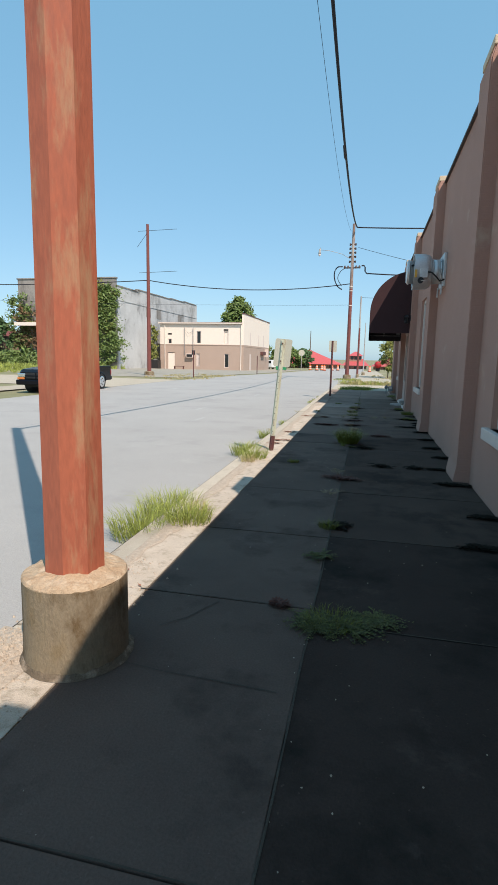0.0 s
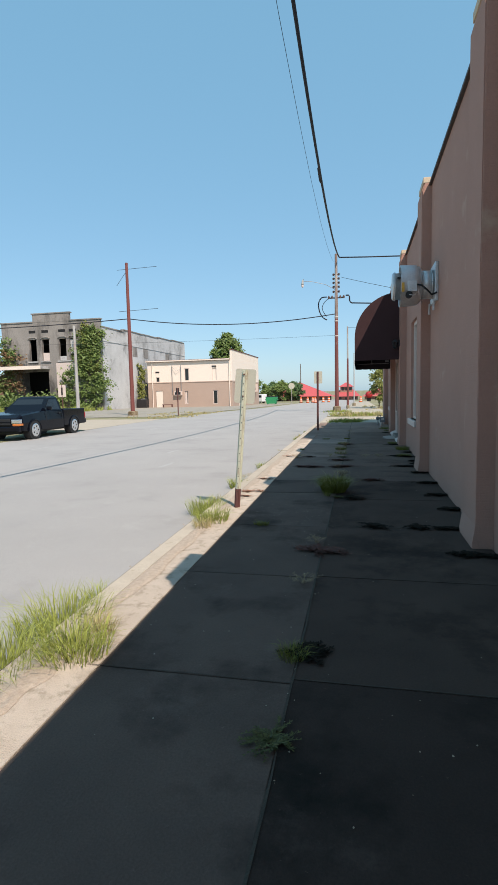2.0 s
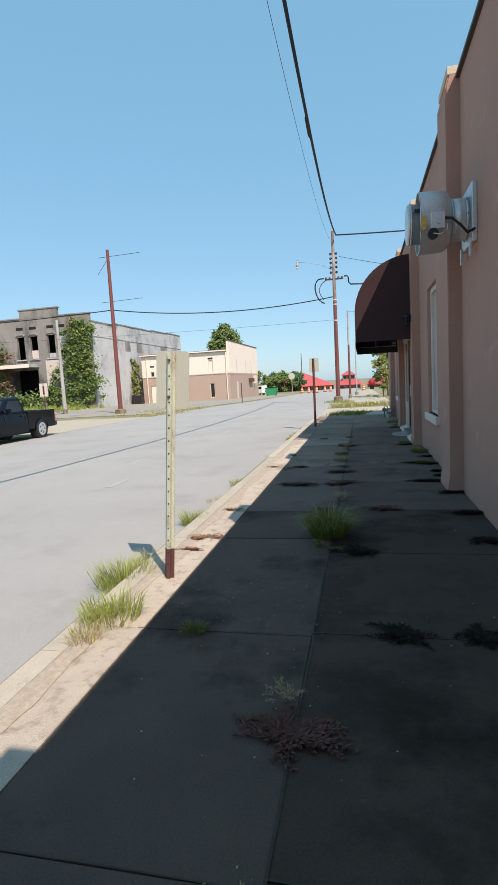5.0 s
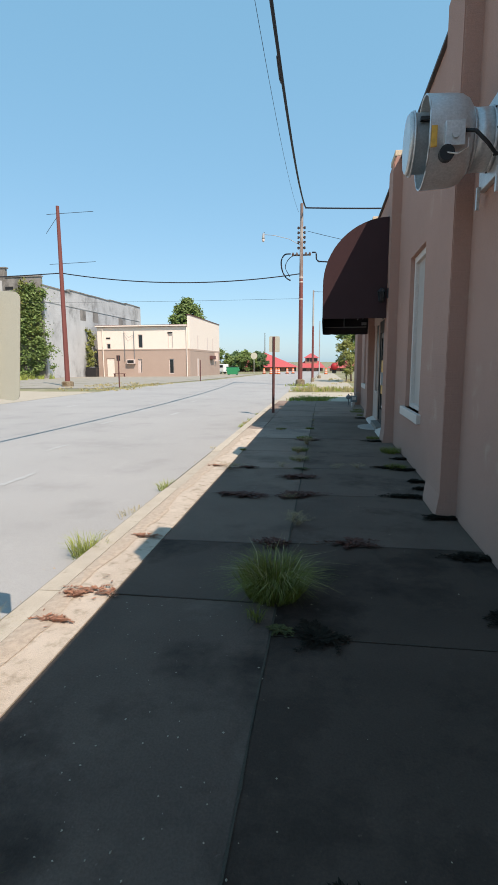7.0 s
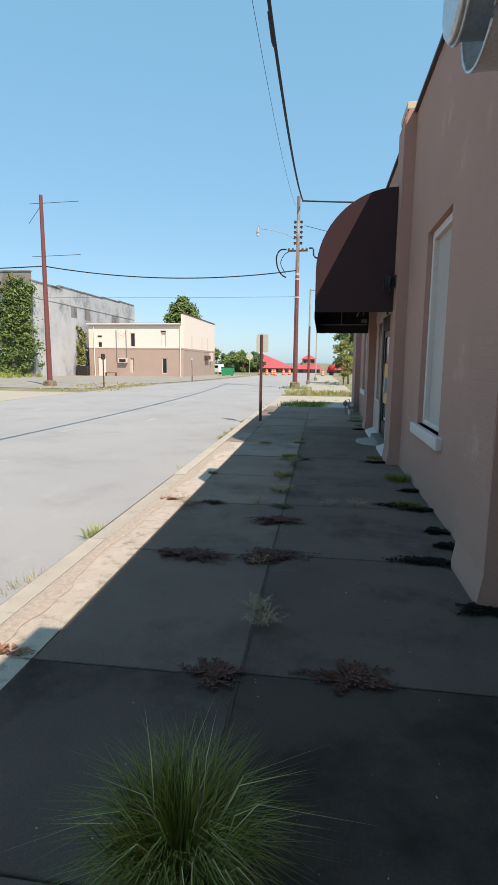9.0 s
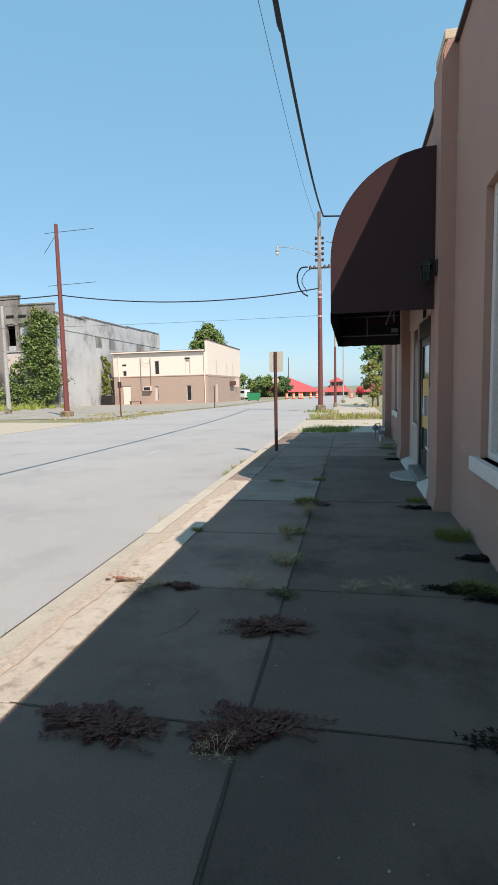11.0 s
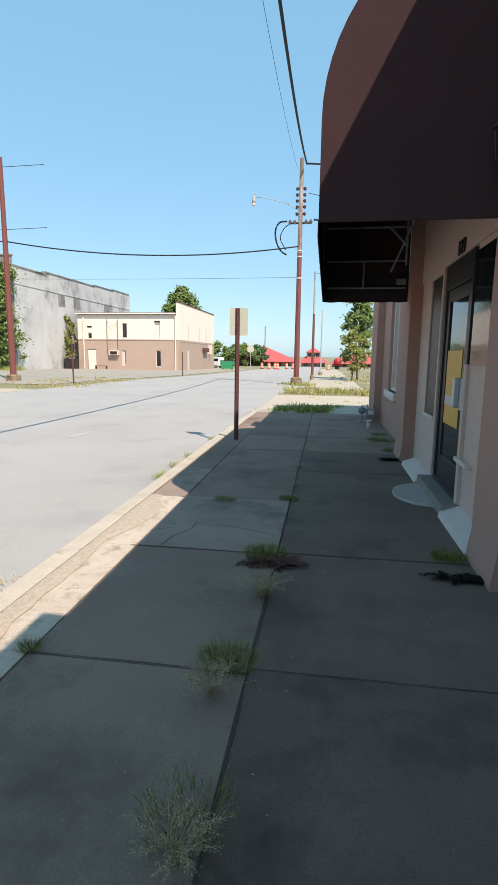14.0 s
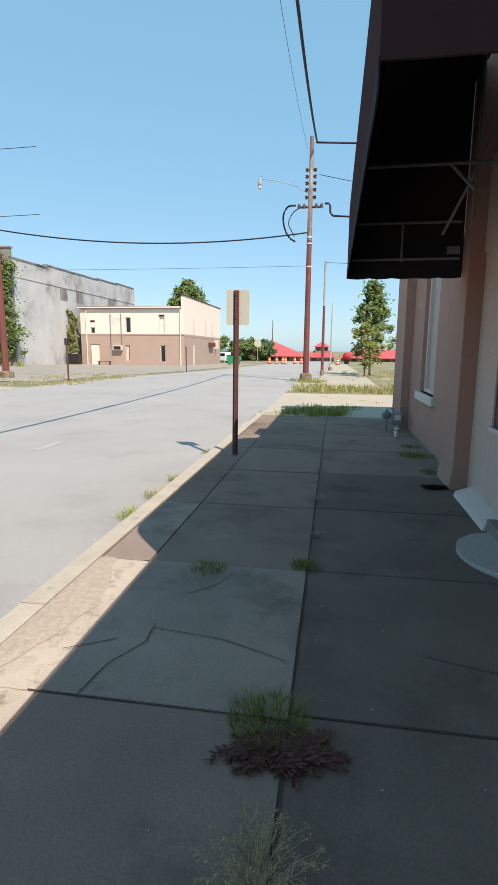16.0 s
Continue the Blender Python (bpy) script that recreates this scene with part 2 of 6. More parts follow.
BROWN = mat("brown_block", (0.44, 0.325, 0.26), (0.385, 0.28, 0.225), 0.6, 14, 0.6, 0.9, bump=0.3)
REDROOF = mat("red_metal_roof", (0.52, 0.10, 0.10), (0.46, 0.09, 0.09), 0.5, 8, 0.5, 0.5, bump=0.1)
BRICK_FAR = mat("far_brick", (0.34, 0.20, 0.15), (0.28, 0.16, 0.12), 1, 10, 0.5, 0.9)
# Near-black colour that stands in for unlit space behind openings.
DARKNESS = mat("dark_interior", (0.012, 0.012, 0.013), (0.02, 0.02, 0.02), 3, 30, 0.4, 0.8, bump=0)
GLASS = mat("dark_glass", (0.015, 0.018, 0.02), (0.02, 0.022, 0.025), 3, 30, 0.3, 0.06, bump=0, spec=0.6)
CARPAINT = mat("dark_blue_car_paint", (0.004, 0.005, 0.009), (0.005, 0.006, 0.010), 4, 50, 0.4, 0.12, bump=0, coat=0.0, spec=0.22)
CAR_WHITE = mat("white_car_paint", (0.75, 0.75, 0.75), (0.7, 0.7, 0.7), 4, 50, 0.4, 0.3, bump=0, coat=0.6)
CHROME = mat("chrome", (0.75, 0.75, 0.76), (0.6, 0.6, 0.6), 6, 50, 0.4, 0.2, 0.9, bump=0)
AMBER = mat("amber_lens", (0.65, 0.20, 0.05), (0.5, 0.16, 0.04), 6, 50, 0.4, 0.25, bump=0)
BARK = mat("bark", (0.13, 0.095, 0.065), (0.08, 0.06, 0.04), 6, 40, 0.8, 0.95, bump=0.9, stretch=(1, 1, 0.3))
LEAF = mat("leaf_green", (0.135, 0.195, 0.05), (0.08, 0.125, 0.03), 1.2, 20, 0.7, 0.6, bump=0, island=0.4)
LEAF_DARK = mat("leaf_dark_green", (0.075, 0.14, 0.05), (0.05, 0.10, 0.035), 1.2, 20, 0.7, 0.6, bump=0, island=0.4)
LEAF_YELLOW = mat("leaf_yellow_green", (0.20, 0.21, 0.05), (0.14, 0.16, 0.04), 1.2, 20, 0.7, 0.6, bump=0, island=0.4)
GRASS = mat("grass_green", (0.29, 0.33, 0.07), (0.18, 0.22, 0.05), 2, 30, 0.7, 0.6, bump=0, island=0.35)
# Darker copy of GRASS for tufts standing in the wall's shade.
GRASS_SHADED = mat("shaded_grass", (0.165, 0.175, 0.022), (0.10, 0.115, 0.016), 2, 30, 0.7, 0.6, bump=0, island=0.4)
WEED_DARK = mat("dead_dark_weed", (0.022, 0.018, 0.013), (0.013, 0.011, 0.008), 5, 40, 0.7, 0.9, bump=0, island=0.4, spec=0.1)
GRASS_DRY = mat("grass_straw", (0.42, 0.36, 0.17), (0.30, 0.25, 0.11), 2, 30, 0.7, 0.7, bump=0, island=0.35)
WEED_RED = mat("weed_red_brown", (0.105, 0.034, 0.021), (0.058, 0.020, 0.013), 5, 40, 0.7, 0.7, bump=0, island=0.4)
WEED_GREY = mat("weed_seed_heads", (0.36, 0.265, 0.14), (0.25, 0.185, 0.10), 5, 40, 0.7, 0.7, bump=0, island=0.4)
LEAF_BROWN = mat("dead_brown_creeper", (0.21, 0.125, 0.065), (0.13, 0.085, 0.045), 4, 40, 0.7, 0.8, bump=0, island=0.4)
LEAF_DEAD = mat("dead_orange_leaves", (0.32, 0.15, 0.09), (0.22, 0.12, 0.075), 6, 40, 0.7, 0.8, bump=0, island=0.4)
PATH_PALE = mat("pale_dirt_path", (0.44, 0.39, 0.31), (0.34, 0.30, 0.22), 1.2, 40, 0.8, 0.95, bump=0.5)
ORANGE = mat("orange_plastic", (0.75, 0.14, 0.03), (0.65, 0.12, 0.03), 3, 30, 0.4, 0.6, bump=0)
POSTER = mat("orange_poster", (0.72, 0.38, 0.06), (0.62, 0.30, 0.05), 3, 30, 0.4, 0.5, bump=0)
GREEN_PAINT = mat("green_painted_steel", (0.02, 0.30, 0.13), (0.02, 0.24, 0.10), 2, 30, 0.5, 0.6, bump=0.1)
RED_PAINT = mat("red_painted_steel", (0.42, 0.02, 0.025), (0.32, 0.02, 0.02), 2, 30, 0.5, 0.6, bump=0.1)
CABLE = mat("black_cable", (0.012, 0.014, 0.022), (0.02, 0.02, 0.03), 8, 60, 0.5, 0.7, bump=0)
INSULATOR = mat("brown_porcelain", (0.10, 0.06, 0.05), (0.2, 0.2, 0.2), 3, 30, 0.4, 0.3, bump=0)


# ---- helpers for building ----
def box(bm, x0, x1, y0, y1, z0, z1, bevel=0.0):
    v = [bm.verts.new((x, y, z)) for z in (z0, z1) for y in (y0, y1) for x in (x0, x1)]
    fs = [bm.faces.new([v[i] for i in q]) for q in ((0, 2, 3, 1), (4, 5, 7, 6), (0, 1, 5, 4), (2, 6, 7, 3), (0, 4, 6, 2), (1, 3, 7, 5))]
    if bevel:
        bmesh.ops.bevel(bm, geom=list({e for f in fs for e in f.edges}), offset=bevel, segments=2, affect="EDGES", profile=0.6)
    return bm


def tube(bm, points, radii, n=10, caps=True):
    """A round tube along points; one radius, or one a point."""
    pts = [Vector(p) for p in points]
    if isinstance(radii, (int, float)):
        radii = [radii] * len(pts)
    rings = []
    for i, p in enumerate(pts):
        d = (pts[min(i + 1, len(pts) - 1)] - pts[max(i - 1, 0)]).normalized()
        a = d.orthogonal() if abs(d.z) < 0.9 else Vector((1, 0, 0))
        a = (a - d * a.dot(d)).normalized()
        c = d.cross(a)
        rings.append([bm.verts.new(p + radii[i] * (a * math.cos(2 * math.pi * k / n) + c * math.sin(2 * math.pi * k / n))) for k in range(n)])
    for r, s in zip(rings, rings[1:]):
        for k in range(n):
            bm.faces.new((r[k], r[(k + 1) % n], s[(k + 1) % n], s[k]))
    if caps:
        bm.faces.new(rings[0][::-1])
        bm.faces.new(rings[-1])
    return bm


def prism(bm, outline, axis, a, b):
    """A closed outline (two coordinates in turn, the axis left out) drawn from a to b along the axis."""
    def at(p, q):
        return {"x": (q, p[0], p[1]), "y": (p[0], q, p[1]), "z": (p[0], p[1], q)}[axis]
    lo, hi = [bm.verts.new(at(p, a)) for p in outline], [bm.verts.new(at(p, b)) for p in outline]
    n = len(outline)
    for i in range(n):
        bm.faces.new((lo[i], lo[(i + 1) % n], hi[(i + 1) % n], hi[i]))
    bm.faces.new(lo[::-1])
    bm.faces.new(hi)
    return bm


def done(name, bm, material, smooth=False):
    bmesh.ops.recalc_face_normals(bm, faces=bm.faces)
    me = bpy.data.meshes.new(name)
    bm.to_mesh(me)
    bm.free()
    me.materials.append(material)
    if smooth:
        for p in me.polygons:
            p.use_smooth = len(p.vertices) == 4
    return me


def part(name, bm, material, parent, label="", smooth=False, kind=""):
    ob = new(name, done(name, bm, material, smooth))
    ob.parent = parent
    return tagged(ob, label, kind=kind)


def solid(name, bm, material, label, category, group="", kind="", smooth=False, at=(0, 0, 0)):
    ob = new(name, done(name, bm, material, smooth))
    ob.location = at
    return tagged(ob, label, category, group, kind)


def thing(name, at, label, category, group="", kind="", turn=0.0):
    ob = new(name)
    ob.location, ob.rotation_euler = at, (0, 0, radians(turn))
    return tagged(ob, label, category, group, kind)


def raw(name, verts, faces, material):
    me = bpy.data.meshes.new(name)
    me.from_pydata(verts, [], faces)
    me.materials.append(material)
    return me


def B():
    return bmesh.new()


def smooth_step(a, b, v):
    u = min(1.0, max(0.0, (v - a) / (b - a)))
    return u * u * (3 - 2 * u)


ROAD_Z = -0.13


def gz(y):
    """Height of the land: level by the walk, falling gently beyond."""
    return ROAD_Z - 0.011 * min(150.0, max(0.0, y - 45.0))


# ---- ground, road, kerbs ----
def strip(name, xs, ys, dz, material, label, category, wobble=0.0):
    """A sheet on the land; xs is a pair of edges, each a number or a function of y."""
    rng = random.Random(len(name))
    verts, faces = [], []
    for y in ys:
        for x in xs:
            xx = x(y) if callable(x) else x
            verts.append((xx + rng.uniform(-wobble, wobble), y, gz(y) + dz))
    w = len(xs)
    for j in range(len(ys) - 1):
        for i in range(w - 1):
            faces.append((j * w + i, j * w + i + 1, (j + 1) * w + i + 1, (j + 1) * w + i))
    ob = new(name, raw(name, verts, faces, material))
    return tagged(ob, label, category, kind="structure")


FAR_Y = [-400, -60, -10, 0, 20, 45, 60, 80, 110, 150, 195, 300, 900, 2500]
strip("ground", [-2500, -300, -60, -30, 0, 30, 300, 2500], FAR_Y, -0.012, GROUND, "dry patchy grass and dirt ground", "ground")


def far_edge(y):
    return -12.3 + 2.2 * smooth_step(28, 60, y)


def road_edge(y):
    return -1.37 + 0.9 * smooth_step(35, 37, y)


strip("road", [far_edge, -6.0, road_edge], [-60, -20, 0, 10, 20, 25, 27, 28, 29, 30, 31, 33, 34, 35, 40, 45, 60, 80, 110, 150, 195], 0.0, ASPHALT,
      "worn light grey asphalt street with faded marks", "road")
strip("side_street", [road_edge, 20.0, 60.0], [26.4, 29, 31, 33, 34.2], 0.006, CONCRETE_PALE, "pale concrete side drive crossing the walk", "road")
strip("apron", [-60.0, -20, far_edge], [24.5, 27, 30, 34.2], 0.006, CONCRETE_PALE, "pale concrete drive apron beyond the street", "pavement")
strip("lot", [-60.0, -30, lambda y: far_edge(y) - 1.2], [45.5, 55, 65, 80, 100], 0.008, LOT, "broken asphalt and gravel lot before the buildings", "ground")
strip("lot_front", [-25.0, -20, lambda y: far_edge(y) - 1.6], [37.6, 40, 43, 45.5], 0.007, LOT, "grey gravel apron of the lot", "ground")
strip("far_sidewalk", [-16.5, -14.6], [-40, 0, 24.4], 0.05, CONCRETE_PALE, "pale concrete footway across the street", "pavement")
strip("far_walk_strip", [-0.4, 2.4], [38.4, 45, 60, 80, 110], 0.01, PATH_PALE, "pale dirt path beyond the side drive", "pavement")


# ---- the tan stucco building along the walk ----
WALL, PIL, TOP = 1.85, 1.69, 4.96
PILASTERS = [(-2.2, -1.6), (2.3, 2.95), (6.78, 7.42), (11.38, 12.06), (16.1, 16.68), (20.28, 20.93), (24.88, 26.23)]
OPENINGS = [(4.70, 5.90, 0.80, 3.07), (13.6, 14.8, 0.80, 3.07), (16.68, 20.28, 0.0, 3.3), (22.53, 23.73, 0.80, 3.07)]
building = thing("wall_west", (0, 0, 0), "tan stucco side wall of a long low building, pilasters and flat parapet", "wall", kind="structure")
bm = B()
edge = -9.0
for y0, y1, z0, z1 in OPENINGS:
    box(bm, WALL, WALL + 0.28, edge, y0, -0.1, TOP)
    if z0 > 0:
        box(bm, WALL, WALL + 0.28, y0, y1, -0.1, z0)
    box(bm, WALL, WALL + 0.28, y0, y1, z1, TOP)
    edge = y1
box(bm, WALL, WALL + 0.28, edge, 26.23, -0.1, TOP)
part("wall_face", bm, STUCCO, building)
for y0, y1 in PILASTERS:
    bm = B()
    cap = TOP + 0.05
    prism(bm, [(WALL + 0.01, -0.1), (PIL - 0.03, -0.1), (PIL - 0.026, 0.05), (PIL, 0.22), (PIL, cap - 0.12), (PIL + 0.035, cap), (WALL + 0.30, cap), (WALL + 0.30, TOP + 0.042), (WALL + 0.01, TOP + 0.042)], "y", y0, y1)
    bmesh.ops.bevel(bm, geom=[e for e in bm.edges if abs((e.verts[0].co - e.verts[1].co).z) > 0.1 and max(v.co.x for v in e.verts) < WALL - 0.05], offset=0.015, segments=2, affect="EDGES")
    part("pilaster", bm, PAINTED_BRICK, building, "painted brick pilaster")
    # Cap block over the pilaster; the cream of direct sun is put into its colour.
    part("capstone", box(B(), PIL + 0.02, WALL + 0.31, y0 - 0.003, y1 + 0.003, cap + 0.001, cap + 0.095, 0.008), CAP_SUNLIT, building, "pilaster cap block coloured in its sunlit cream tone")
# coping: runs along the parapet between the pilaster tops
edge = -9.0
for y0, y1 in PILASTERS:
    bm = B()
    box(bm, WALL - 0.048, WALL + 0.33, edge, y0 - 0.006, TOP, TOP + 0.04, 0.006)
    part("coping", bm, COPING, building, "thin dark metal parapet coping")
    edge = y1 + 0.006
body_shell = B()
box(body_shell, 2.13, 14.0, -9.0, -8.75, -0.1, TOP - 0.05)
box(body_shell, 2.13, 14.0, 25.98, 26.23, -0.1, TOP - 0.05)
box(body_shell, 13.75, 14.0, -8.75, 25.98, -0.1, TOP - 0.05)
part("rear_walls", body_shell, STUCCO, building)
bm = B()
box(bm, 2.13, 13.75, -8.75, 25.98, 4.35, 4.55)
part("flat_roof", bm, METER, building, "flat tar roof")
bm = B()
box(bm, 2.9, 3.0, -8.7, 25.9, -0.1, 4.3)
part("inner_wall", bm, DARKNESS, building, "near-black inner wall standing in for the unlit interior")


def window(y0, y1, z0, z1, i):
    w = thing("window_%d" % i, (WALL, (y0 + y1) / 2, z0), "tall narrow white-framed window with a pale pane, white sill", "window", "side windows", "structure")
    h, d = (y1 - y0) / 2, z1 - z0
    for a, b, c, e in ((-h, -h + 0.09, 0, d), (h - 0.09, h, 0, d), (-h + 0.09, h - 0.09, d - 0.09, d), (-h + 0.09, h - 0.09, 0, 0.06)):
        part("window_frame", box(B(), 0.06, 0.16, a, b, c, e, 0.008), WHITE, w)
    part("pane", box(B(), 0.115, 0.125, -h + 0.09, h - 0.09, 0.06, d - 0.09), PANE_PALE, w)
    part("window_sill", box(B(), -0.06, 0.12, -h - 0.17, h + 0.17, -0.13, 0.0, 0.012), WHITE, w, "thick white painted sill")


for i, (y0, y1, z0, z1) in enumerate([o for o in OPENINGS if o[2] > 0]):
    window(y0, y1, z0, z1, i + 1)

# ---- pavement ----
XJ, XK, XIN = 0.28, -1.37, -1.17
JOINTS = [-5.2, -3.6, -2.0, -0.4, 1.15, 2.92, 4.24, 5.80, 7.40, 9.34, 10.42, 12.05, 13.56, 15.0, 16.48, 17.9, 19.33, 20.78, 22.28, 23.78, 25.08, 26.33]
JOINTS_R = [{9.34: 8.95, 2.92: 2.75}.get(y, y + 0.04) for y in JOINTS]
pavement = thing("pavement", (0, 0, 0), "cracked grey concrete sidewalk slabs with weedy joints", "pavement", kind="structure")
part("bed", box(B(), XK + 0.02, WALL + 0.05, -9, 27.2, -0.3, -0.011), DIRT, pavement, "dirt in the joints")
rng = random.Random(4)


def slab(x0, x1, y0, y1, material, name="slab", lift=0.0):
    bm = B()
    g = 0.0035
    box(bm, x0 + g, x1 - g, y0 + g, y1 - g, -0.12, 0.0, 0.005)
    for v in bm.verts:
        v.co.z += 0.0
    cx, cy = (x0 + x1) / 2, (y0 + y1) / 2
    bmesh.ops.translate(bm, verts=bm.verts, vec=(-cx, -cy, 0))
    ob = part(name, bm, material, pavement)
    ob.location = (cx, cy, rng.uniform(-0.002, 0.001) + lift)
    ob.rotation_euler = (rng.uniform(-0.001, 0.001), rng.uniform(-0.001, 0.001), 0)


# Tone per row carries the depth of shade along the walk.
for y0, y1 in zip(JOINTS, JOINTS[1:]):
    slab(-0.81, XJ, y0, y1, CONCRETE_SOILED_SHADED if y0 < 10.4 else CONCRETE_MID if y0 < 13 else CONCRETE_LIGHTER if y0 == 16.48 else CONCRETE, lift=0.011 if y0 == 16.48 else 0.0)
    # Sunlit tone starts at the parapet's shadow line, darker tones inside the awning's shade.
    slab(XIN, -0.812, y0, y1, EDGE if y0 < 17.5 else CONCRETE_LIGHTER if y0 < 18 else CONCRETE, "edge_slab")
# Wall side set darker again, its deeper shade put into the slab colour.
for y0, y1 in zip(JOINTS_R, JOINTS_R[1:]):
    slab(XJ, WALL, y0, y1, CONCRETE_DARK if y0 < 4 else CONCRETE_STAINED_SHADED if y0 < 10.4 else CONCRETE_SOILED_SHADED if y0 < 12 else CONCRETE_GREY_SHADED if y0 < 15 else CONCRETE_MID if y0 < 20 else CONCRETE)
kerb = thing("kerb", (0, 0, 0), "worn tan concrete kerb along the street", "kerb", kind="structure")
y = -8.0
while y < 26.1:
    bm = B()
    ln = rng.uniform(2.2, 3.1)
    prism(bm, [(XK, -0.3), (XK, -0.035), (XK + 0.035, 0.0), (XIN - 0.012, 0.004), (XIN - 0.012, -0.3)], "y", 0, min(ln, 26.48 - y) - 0.014)
    ob = part("kerbstone", bm, KERB, kerb)
    ob.location = (rng.uniform(-0.008, 0.008), y, rng.uniform(-0.006, 0.004))
    y += ln

# rounded corner where the walk meets the side drive
ARC = [(1.05 - 2.42 * math.cos(radians(a)), 26.38 + 2.42 * math.sin(radians(a))) for a in range(0, 91, 10)]
inner = [(1.05 - 2.22 * math.cos(radians(a)), 26.38 + 2.22 * math.sin(radians(a))) for a in range(0, 91, 10)]
part("corner_slab", prism(B(), inner + [(12.0, 28.6), (12.0, 26.35), (-1.17, 26.35)], "z", -0.3, -0.004), CORNER, pavement, "pale cracked corner slab")
for k in range(9):
    a, c, d, e = ARC[k], ARC[k + 1], inner[k + 1], inner[k]
    part("kerbstone", prism(B(), [a, c, (d[0] * 0.995 + c[0] * 0.005, d[1]), e], "z", -0.3, 0.0), KERB, kerb)
for x in (1.05, 3.7, 6.4, 9.1):
    part("kerbstone", box(B(), x + 0.006, x + 2.66, 28.61, 28.8, -0.3, 0.0, 0.012), KERB, kerb)

# ---- awning over the entrance ----
def awning():
    y0, y1, xo, xi, zt, zs, zb = 16.40, 20.58, 0.51, PIL - 0.005, 4.10, 2.93, 2.31
    a = thing("awning", (xi, y0, zb), "maroon canvas dome awning on a metal frame over the entrance", "awning")
    arc = [(xi + (xo - xi) * math.sin(u), zs + (zt - zs) * math.cos(u)) for u in [i * math.pi / 32 for i in range(17)]]
    arc = [(x - xi, z - zb) for x, z in arc] + [(xo - xi, 0.0)]
    t = 0.012
    for label, ya, yb, m in (("near_panel", 0.0, t, AWNING), ("far_panel", y1 - y0 - t, y1 - y0, AWNING)):
        bm = B()
        prism(bm, arc + [(-0.002, 0.0)], "y", ya, yb)
        part("end_panel", bm, m, a)
    bm = B()
    inner = [(x + (t if x < -0.5 else 0.0) + 0.004, z - t) for x, z in arc]
    outer_v = [[bm.verts.new((x, y, z)) for x, z in arc] for y in (0.0, y1 - y0)]
    for k in range(len(arc) - 1):
        bm.faces.new((outer_v[0][k], outer_v[0][k + 1], outer_v[1][k + 1], outer_v[1][k]))
    part("canopy", bm, AWNING, a, "curved maroon canvas top", smooth=True)
    bm = B()
    for off, ys in ((0.02, (0.015, y1 - y0 - 0.015)),):
        lv = [[bm.verts.new((x + off * (1 if x < -0.3 else 0.3), y, max(0.0, z - off))) for x, z in arc] for y in ys]
        for k in range(len(arc) - 1):
            bm.faces.new((lv[0][k], lv[0][k + 1], lv[1][k + 1], lv[1][k]))
    part("lining", bm, AWNING_IN, a, "black inner face")
    # scalloped front valance
    bm = B()
    n = 60
    topv = [bm.verts.new((xo - xi - 0.004, i / n * (y1 - y0), 0.012)) for i in range(n + 1)]
    lowv = [bm.verts.new((xo - xi - 0.004, i / n * (y1 - y0), -0.085 - 0.012 * abs(math.sin(i * math.pi / 5)))) for i in range(n + 1)]
    for i in range(n):
        bm.faces.new((topv[i], topv[i + 1], lowv[i + 1], lowv[i]))
    ob = part("valance", bm, AWNING_IN, a, "hanging black valance with a wavy hem")
    md = ob.modifiers.new("thick", "SOLIDIFY")
    md.thickness = 0.006
    bm = B()
    topv = [bm.verts.new((xo - xi + i / 20 * (xi - xo), y1 - y0 - 0.02, 0.3)) for i in range(21)]
    lowv = [bm.verts.new((xo - xi + i / 20 * (xi - xo), y1 - y0 - 0.02, -0.085 - 0.010 * abs(math.sin(i * math.pi / 4)))) for i in range(21)]
    for i in range(20):
        bm.faces.new((topv[i], topv[i + 1], lowv[i + 1], lowv[i]))
    ob = part("end_lining", bm, AWNING_IN, a, "black lining of the far end")
    md = ob.modifiers.new("thick", "SOLIDIFY")
    md.thickness = 0.006
    L = y1 - y0
    W = xi - xo - 0.045
    tubes = [[(-W, L - 0.06, 0.10), (-0.04, L - 0.06, 0.10)], [(-W, L - 0.06, 0.46), (-0.04, L - 0.06, 0.46)],
             [(-0.62, L - 0.06, 0.08), (-0.62, L - 0.06, 0.46)], [(-W, L - 1.3, 0.62), (-0.04, L - 1.3, 0.62)],
             [(-0.22, L - 1.3, 0.2), (-0.22, L - 1.3, 1.55)], [(-0.42, L - 1.3, 0.62), (-0.22, L - 1.3, 0.42)],
             [(-0.04, L - 1.3, 0.95), (-0.30, L - 0.5, 0.25)]]
    part("hem_tag", box(B(), -0.17, -0.04, L - 0.075, L - 0.07, 0.14, 0.22), METER, a, "small grey tag on the lining")
    for p in tubes:
        part("frame_tube", tube(B(), p, 0.014, 8), METER, a)


awning()

